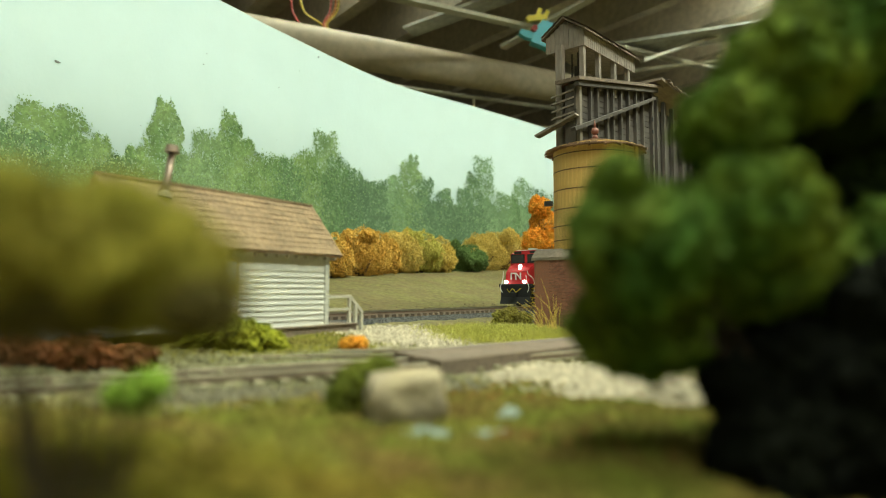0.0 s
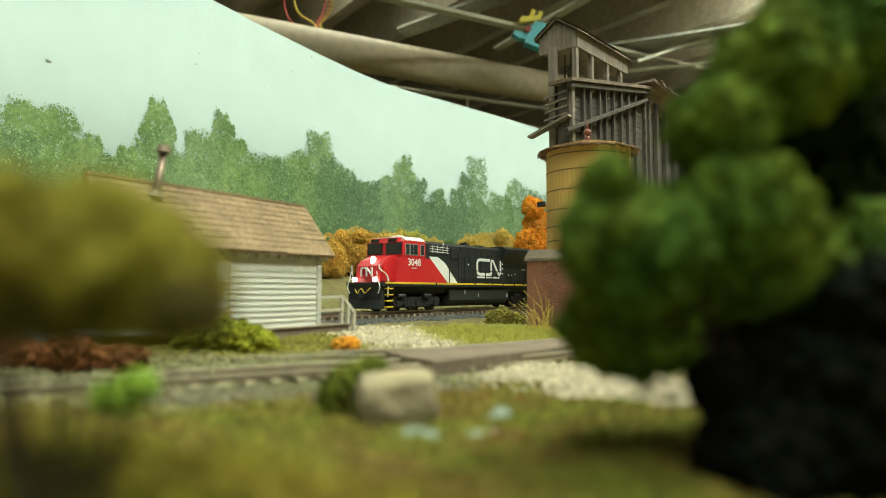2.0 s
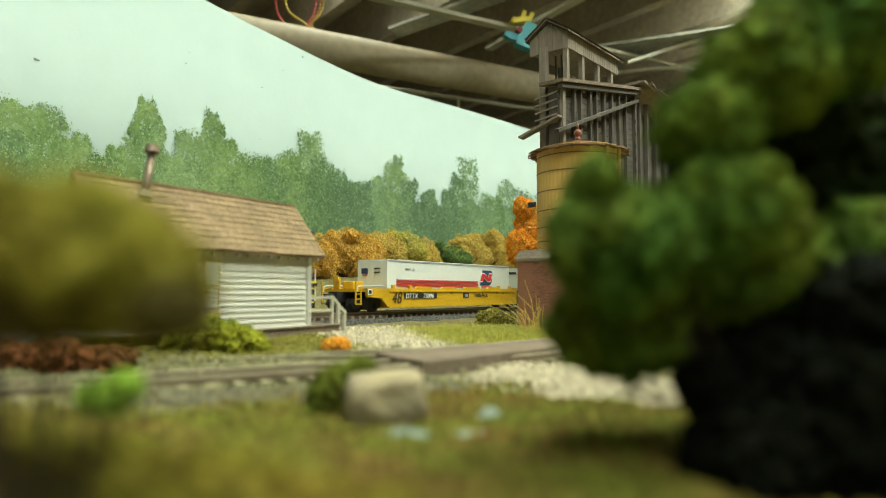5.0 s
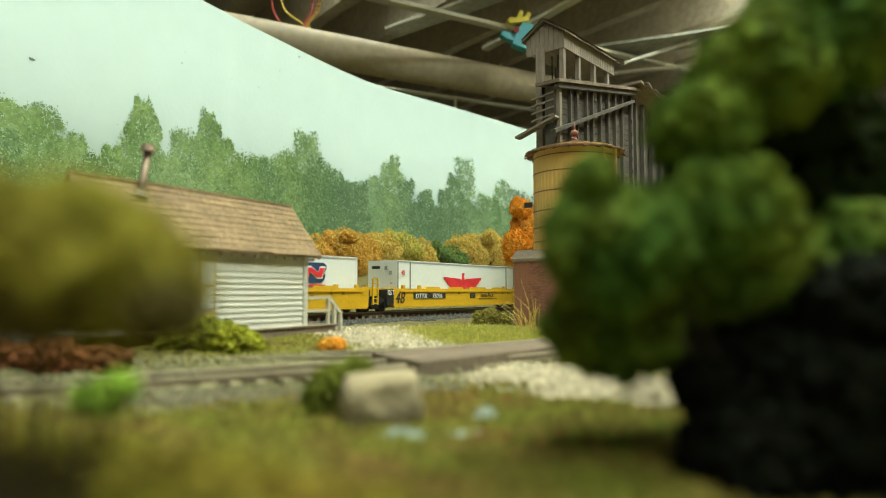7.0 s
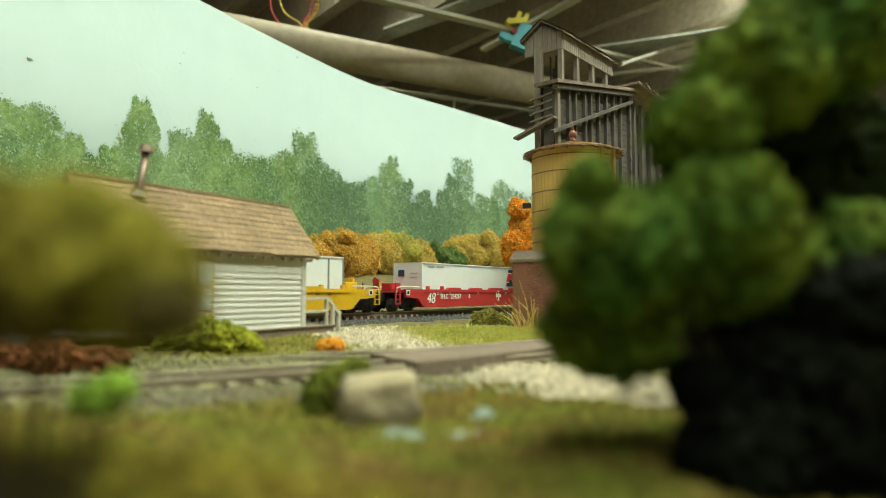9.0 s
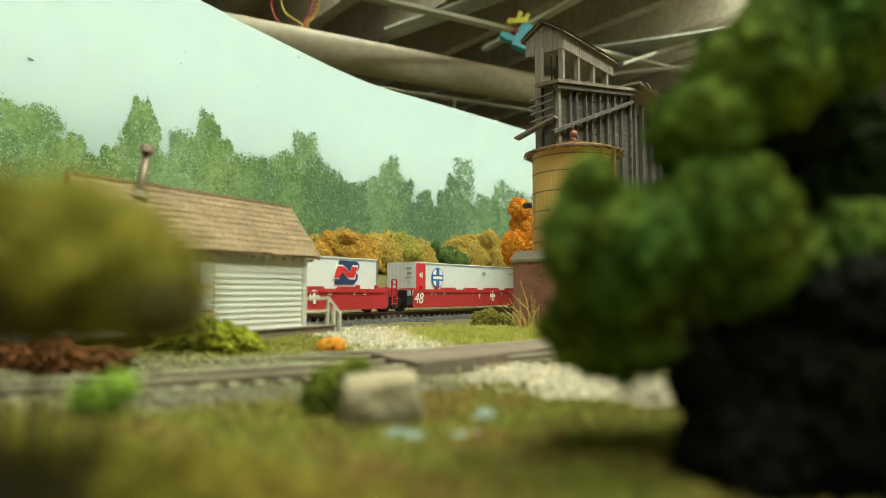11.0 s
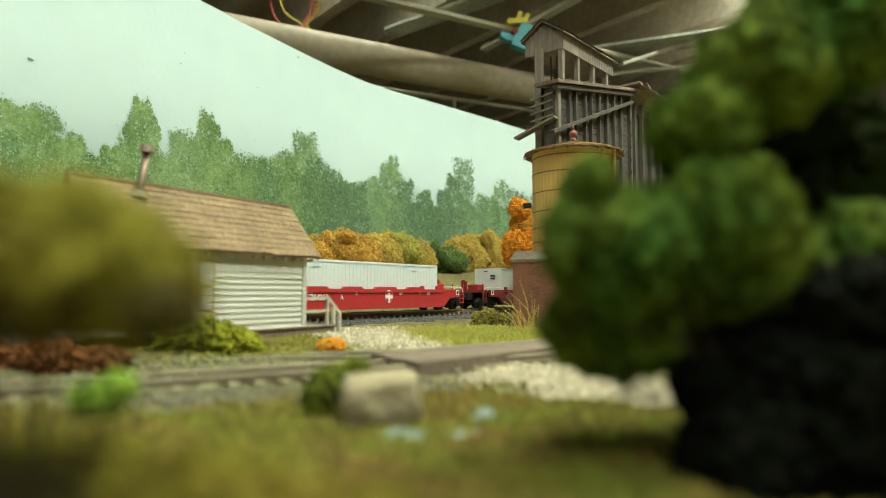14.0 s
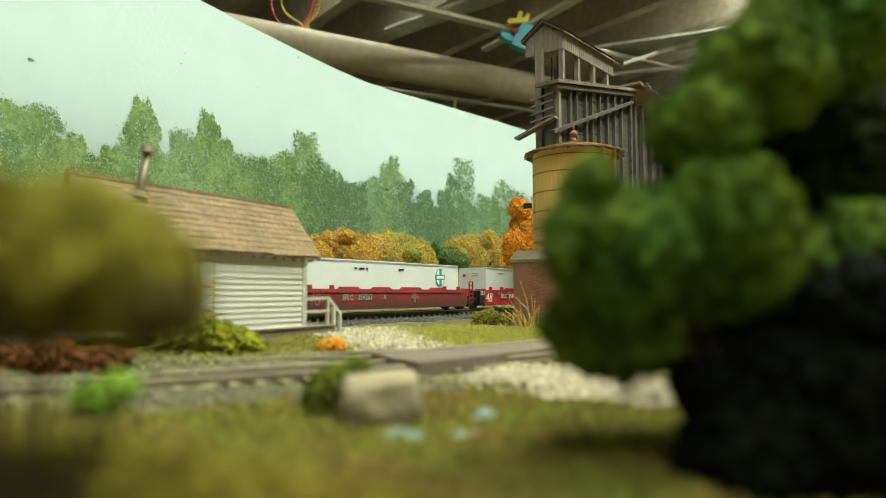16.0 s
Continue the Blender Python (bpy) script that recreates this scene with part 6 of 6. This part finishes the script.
    return t


def make_container(s0, label, body, marks, top=0.0531, ribs=False, seams=(), group="containers on the train"):
    t = thing("freight_container", label, "container", group=group)
    TRAIN.append((t, s0))
    L, h, zb = 0.1682, 0.0140, 0.0200
    b = part("shell", boxm(0, L, -h, h, zb, top - 0.0006, 0.0003), body, t)
    part("roof", boxm(-0.0001, L + 0.0001, -h - 0.0001, h + 0.0001, top - 0.0006, top, 0.0002), M_BOX, t)
    for x in (0.0, L - 0.0012):
        for y in (-h - 0.0002, h - 0.0010):
            part("corner_post", boxm(x - 0.0001, x + 0.0013, y, y + 0.0012, zb, top - 0.0005), body, t)
    part("top_rail", boxm(0, L, -h - 0.0003, -h, top - 0.0014, top - 0.0004), M_GREYPRINT if not ribs else body, t)
    if ribs:
        n = 46
        for i in range(n):
            x = 0.003 + i * (L - 0.006) / n
            part("rib", boxm(x, x + 0.0017, -h - 0.00012, -h, zb + 0.002, top - 0.002), body, b)
    for i in range(7 if ribs or "blue" in label else 0):
        y = -h + 0.002 + i * 0.0038
        part("end_rib", boxm(-0.0003, 0, y, y + 0.0014, zb + 0.002, top - 0.002), body, b)
    for x in seams:
        part("seam", boxm(x - 0.0006, x + 0.0006, -h - 0.0004, -h, zb + 0.001, top - 0.001), M_GREYLINE, t)
    y = -h - 0.0004
    for kind, *q in marks:
        if kind == "bar":
            part("print_bar", boxm(q[0], q[1], y - 0.0001, y + 0.0002, q[2], q[3]), q[4], t)
        elif kind == "endbar":
            end_mark("print_bar", q[0], q[1], q[2], q[3], -0.0004, q[4], t)
        elif kind == "text":
            lettering(q[0], q[1], q[2], y - 0.0003, q[3], q[4], t, wide=0.85, bold=0.00003)
        elif kind == "poly":
            mark(q[0], q[1], y + 0.0001 - 0.0003 * q[3], q[2], t)
    return t


def bird(x, z, k=1.0):
    half = [(0.0016, 0.0086), (0.0022, 0.0070), (0.0012, 0.0058), (0.0024, 0.0020), (0.0046, 0.0034), (0.0300, 0.0046), (0.0288, 0.0024), (0.0262, 0.0014), (0.0248, -0.0008), (0.0222, -0.0016), (0.0206, -0.0036), (0.0175, -0.0042), (0.0040, -0.0044), (0.0056, -0.0064), (0.0022, -0.0058)]
    pts = half + [(-a, b) for a, b in reversed(half[1:])] + [(-0.0010, 0.0084)]
    return [(x + a * k, z + b * k) for a, b in pts]


def round_emblem(x, z, rx, rz, ink):
    out = [("poly", "round_emblem", disc(x, z, rx, rz), ink, 0)]
    for sx in (-1, 1):
        for sz in (-1, 1):
            a = [(x + sx * rx * 0.28, z + sz * rz * 0.30), (x + sx * rx * 0.82, z + sz * rz * 0.30), (x + sx * rx * 0.72, z + sz * rz * 0.56), (x + sx * rx * 0.52, z + sz * rz * 0.75), (x + sx * rx * 0.28, z + sz * rz * 0.86)]
            out.append(("poly", "emblem_quarter", a, M_PAINTWHITE, 1))
    out.append(("poly", "emblem_bar", rect(x - rx * 0.78, x + rx * 0.78, z - rz * 0.14, z + rz * 0.14), M_PAINTWHITE, 1))
    return out


def block_emblem(x, z, k=1.0):
    big = [(-0.0098, -0.0062), (0.0052, -0.0062), (0.0080, -0.0040), (0.0086, -0.0012), (0.0074, 0.0004), (0.0092, 0.0020), (0.0098, 0.0048), (0.0074, 0.0066), (-0.0062, 0.0066)]
    core = [(-0.0105, -0.0026), (-0.0060, -0.0026), (-0.0046, 0.0006), (0.0010, -0.0026), (0.0052, -0.0026), (0.0078, 0.0034), (0.0036, 0.0034), (0.0022, 0.0004), (-0.0034, 0.0034), (-0.0078, 0.0034)]
    return [("poly", "block_emblem", [(x + a * k, z + b * k) for a, b in big], M_NAVY, 0), ("poly", "emblem_inset", [(x + a * k * 1.10, z + (b - 0.0004) * k * 1.32 + 0.0004 * k) for a, b in core], M_PAINTWHITE, 1),
            ("poly", "emblem_core", [(x + a * k, z + b * k) for a, b in core], M_PRINTRED, 2)]


S_LOCO, S_Y1, S_Y2, S_R1, S_RE, S_RA, S_RN, S_RM = -0.3778, -0.2102, 0.0, 0.2528, 0.4646, 0.6749, 0.9409, 1.1520
make_loco(S_LOCO)
P = M_PAINTWHITE
make_well_car(S_Y1, M_CARYELLOW, True, False, "yellow articulated well car unit behind the locomotive", [("panel", 0.014, 0.053), ("text", 0.0225, "DTTX", 0.0050, P, 1.05, 0.15), ("text", 0.0425, "73096", 0.0050, P, 1.05, 0.15), ("panel", 0.089, 0.0965), ("bar", 0.0905, 0.0950, 0.0260, 0.0282, P), ("text", 0.1150, "TWIN-PACK", 0.0042, M_BLACKPRINT, 0.9)], group="yellow well cars")
make_well_car(S_Y2, M_CARYELLOW, False, True, "yellow articulated well car unit with black number panel",
              [("panel", 0.014, 0.054), ("text", 0.0230, "DTTX", 0.0050, P, 1.05, 0.15), ("text", 0.0430, "73096", 0.0050, P, 1.05, 0.15), ("panel", 0.089, 0.0965), ("bar", 0.0905, 0.0950, 0.0260, 0.0282, P), ("text", 0.1150, "TWIN-PACK", 0.0042, M_BLACKPRINT, 0.9), ("bar", 0.102, 0.131, 0.0296, 0.0299, M_BLACKPRINT), ("bar", 0.102, 0.131, 0.0242, 0.0245, M_BLACKPRINT)], group="yellow well cars")
def red_letters(unit):
    return [("text", 0.0230, "SFLC", 0.0054, P), ("text", 0.0390, "254267", 0.0054, P), ("text", 0.0585, unit, 0.0048, P), ("cross", 0.1055)]
make_well_car(S_R1, M_CARRED, True, False, "bright red articulated well car unit with white lettering", red_letters("B"), group="red well cars")
make_well_car(S_RE, M_CARRED, False, False, "bright red middle well car unit with white emblem", [("text", 0.0815, "E", 0.0055, P), ("cross", 0.1030)], group="red well cars")
make_well_car(S_RA, M_CARRED, False, True, "bright red end well car unit with pale handrails", red_letters("A"), group="red well cars")
make_well_car(S_RN, M_CARRUST, True, False, "grimy dark red well car unit with faded lettering", [("text", 0.0355, "SFLC", 0.0054, M_GREYPRINT), ("text", 0.0520, "254267", 0.0054, M_GREYPRINT), ("text", 0.0720, "A", 0.0048, M_GREYPRINT), ("cross", 0.1060)], group="red well cars")
make_well_car(S_RM, M_CARRED, False, True, "bright red well car unit at the train's end", red_letters("B"), group="red well cars")
G, K = M_GREYPRINT, M_BLACKPRINT
make_container(S_Y1, "white container with navy and red block emblem", M_BOX, block_emblem(0.130, 0.0418, 1.0) + [("bar", 0.010, 0.1170, z, z + 0.0005, M_PRINTRED) for z in (0.0340, 0.0351, 0.0362, 0.0373, 0.0384)] + [("bar", 0.122, 0.139, 0.0335, 0.0346, M_PRINTRED), ("endbar", 0.004, 0.010, 0.0430, 0.0470, M_NAVY), ("endbar", 0.0045, 0.0095, 0.0416, 0.0424, M_PRINTRED), ("endbar", -0.008, -0.002, 0.0462, 0.0470, K), ("endbar", -0.008, -0.002, 0.0435, 0.0443, K),
               ("bar", 0.020, 0.026, 0.0465, 0.0472, G), ("bar", 0.029, 0.031, 0.0465, 0.0472, G)])
make_container(S_Y2, "white container with red winged emblem and grey seams", M_BOX,
               [("poly", "winged_emblem", bird(0.0845, 0.0377, 0.93), M_PRINTRED, 0), ("text", "48", 0.0052, 0.0062, 0.0440, M_PRINTRED), ("endbar", 0.002, 0.010, 0.0470, 0.0492, K), ("endbar", -0.0095, -0.0065, 0.0425, 0.0455, G), ("endbar", -0.0065, -0.002, 0.0462, 0.0466, G), ("endbar", -0.010, -0.008, 0.0362, 0.0368, K),
                ("endbar", -0.005, -0.0025, 0.0468, 0.0490, G)], seams=(0.0006, 0.0150, 0.1545, 0.1676))
make_container(S_R1, "white container with small navy and red end emblem", M_BOX, block_emblem(0.138, 0.0430, 1.2) + [("endbar", 0.003, 0.009, 0.0425, 0.0475, M_NAVY), ("endbar", 0.0045, 0.0065, 0.0430, 0.0455, M_PRINTRED), ("endbar", -0.010, -0.003, 0.0445, 0.0452, G), ("endbar", -0.010, -0.003, 0.0415, 0.0422, G),
                ("bar", 0.007, 0.015, 0.0500, 0.0508, G), ("bar", 0.019, 0.028, 0.0500, 0.0508, G)], seams=(0.1676,))
make_container(S_RE, "white container with red corner panel and blue round emblem", M_BOX, [("bar", 0.0002, 0.0115, 0.0215, 0.0520, M_PRINTRED), ("text", "48", 0.0056, 0.0058, 0.0430, P)] + round_emblem(0.0270, 0.0415, 0.0078, 0.0080, M_BLUE) +
               [("bar", 0.092, 0.099, 0.0468, 0.0474, G), ("bar", 0.093, 0.0975, 0.0455, 0.0460, G), ("bar", 0.137, 0.147, 0.0465, 0.0472, G), ("endbar", -0.010, -0.005, 0.0475, 0.0490, G), ("endbar", -0.010, -0.006, 0.0435, 0.0455, G), ("endbar", -0.010, -0.004, 0.0410, 0.0420, G)])
make_container(S_RA, "pale grey ribbed container", mat("container_pale_grey", (0.60, 0.66, 0.65), 0.5, vary=0.03, scale=50), [("bar", 0.036, 0.044, 0.0462, 0.0466, G), ("bar", 0.135, 0.142, 0.0458, 0.0462, G)], top=0.0510, ribs=True)
make_container(S_RN, "white container with teal round emblem", M_BOX, round_emblem(0.1430, 0.0420, 0.0062, 0.0068, M_TEAL) +
               [("bar", 0.046, 0.048, 0.0458, 0.0470, K), ("bar", 0.0505, 0.0555, 0.0458, 0.0470, K), ("bar", 0.0575, 0.059, 0.0458, 0.0470, K), ("bar", 0.092, 0.098, 0.0462, 0.0472, K), ("endbar", 0.000, 0.004, 0.0490, 0.0498, K), ("endbar", -0.008, -0.003, 0.0445, 0.0458, K), ("endbar", -0.008, -0.003, 0.0425, 0.0433, K)], top=0.0520)
make_container(S_RM, "white container with a red dot on its end", M_BOX, [("endbar", 0.007, 0.0095, 0.0440, 0.0465, M_PRINTRED), ("endbar", -0.006, 0.000, 0.0465, 0.0472, G), ("endbar", -0.006, 0.000, 0.0445, 0.0452, G), ("bar", 0.02, 0.03, 0.047, 0.0478, G)], top=0.0520)

# the train's speed in metres a second, time by time
SPEED = [(0.0, 0.0958), (6.0, 0.0956), (7.0, 0.1035), (7.5, 0.1100), (8.2, 0.1130), (9.0, 0.1120), (10.2, 0.1085), (11.3, 0.1130), (12.0, 0.1175), (13.0, 0.1188), (16.0, 0.1188)]


def run(t):
    """How far the train has rolled by t since 7.5 s."""
    def total(q):
        d = 0.0
        for (a, va), (b, vb) in zip(SPEED, SPEED[1:]):
            e = min(q, b)
            if e <= a:
                break
            d += (e - a) * (va + (va + (vb - va) * (e - a) / (b - a))) / 2
        return d
    return total(t) - total(7.5)


def motions():
    times = [k * 0.5 for k in range(33)]
    for t, s in TRAIN:
        walk(t, [(q, MAIN @ pose(s - run(q), 0, 0)) for q in times])
    steps = [k / 15 for k in range(241)]
    rolled = [run(q) for q in steps]
    for w, x, r in WHEELS:
        walk(w, [(q, pose(x, 0, RAIL_TOP + r, 0, math.degrees(-d / r) % 360, 0)) for q, d in zip(steps, rolled)])


motions()
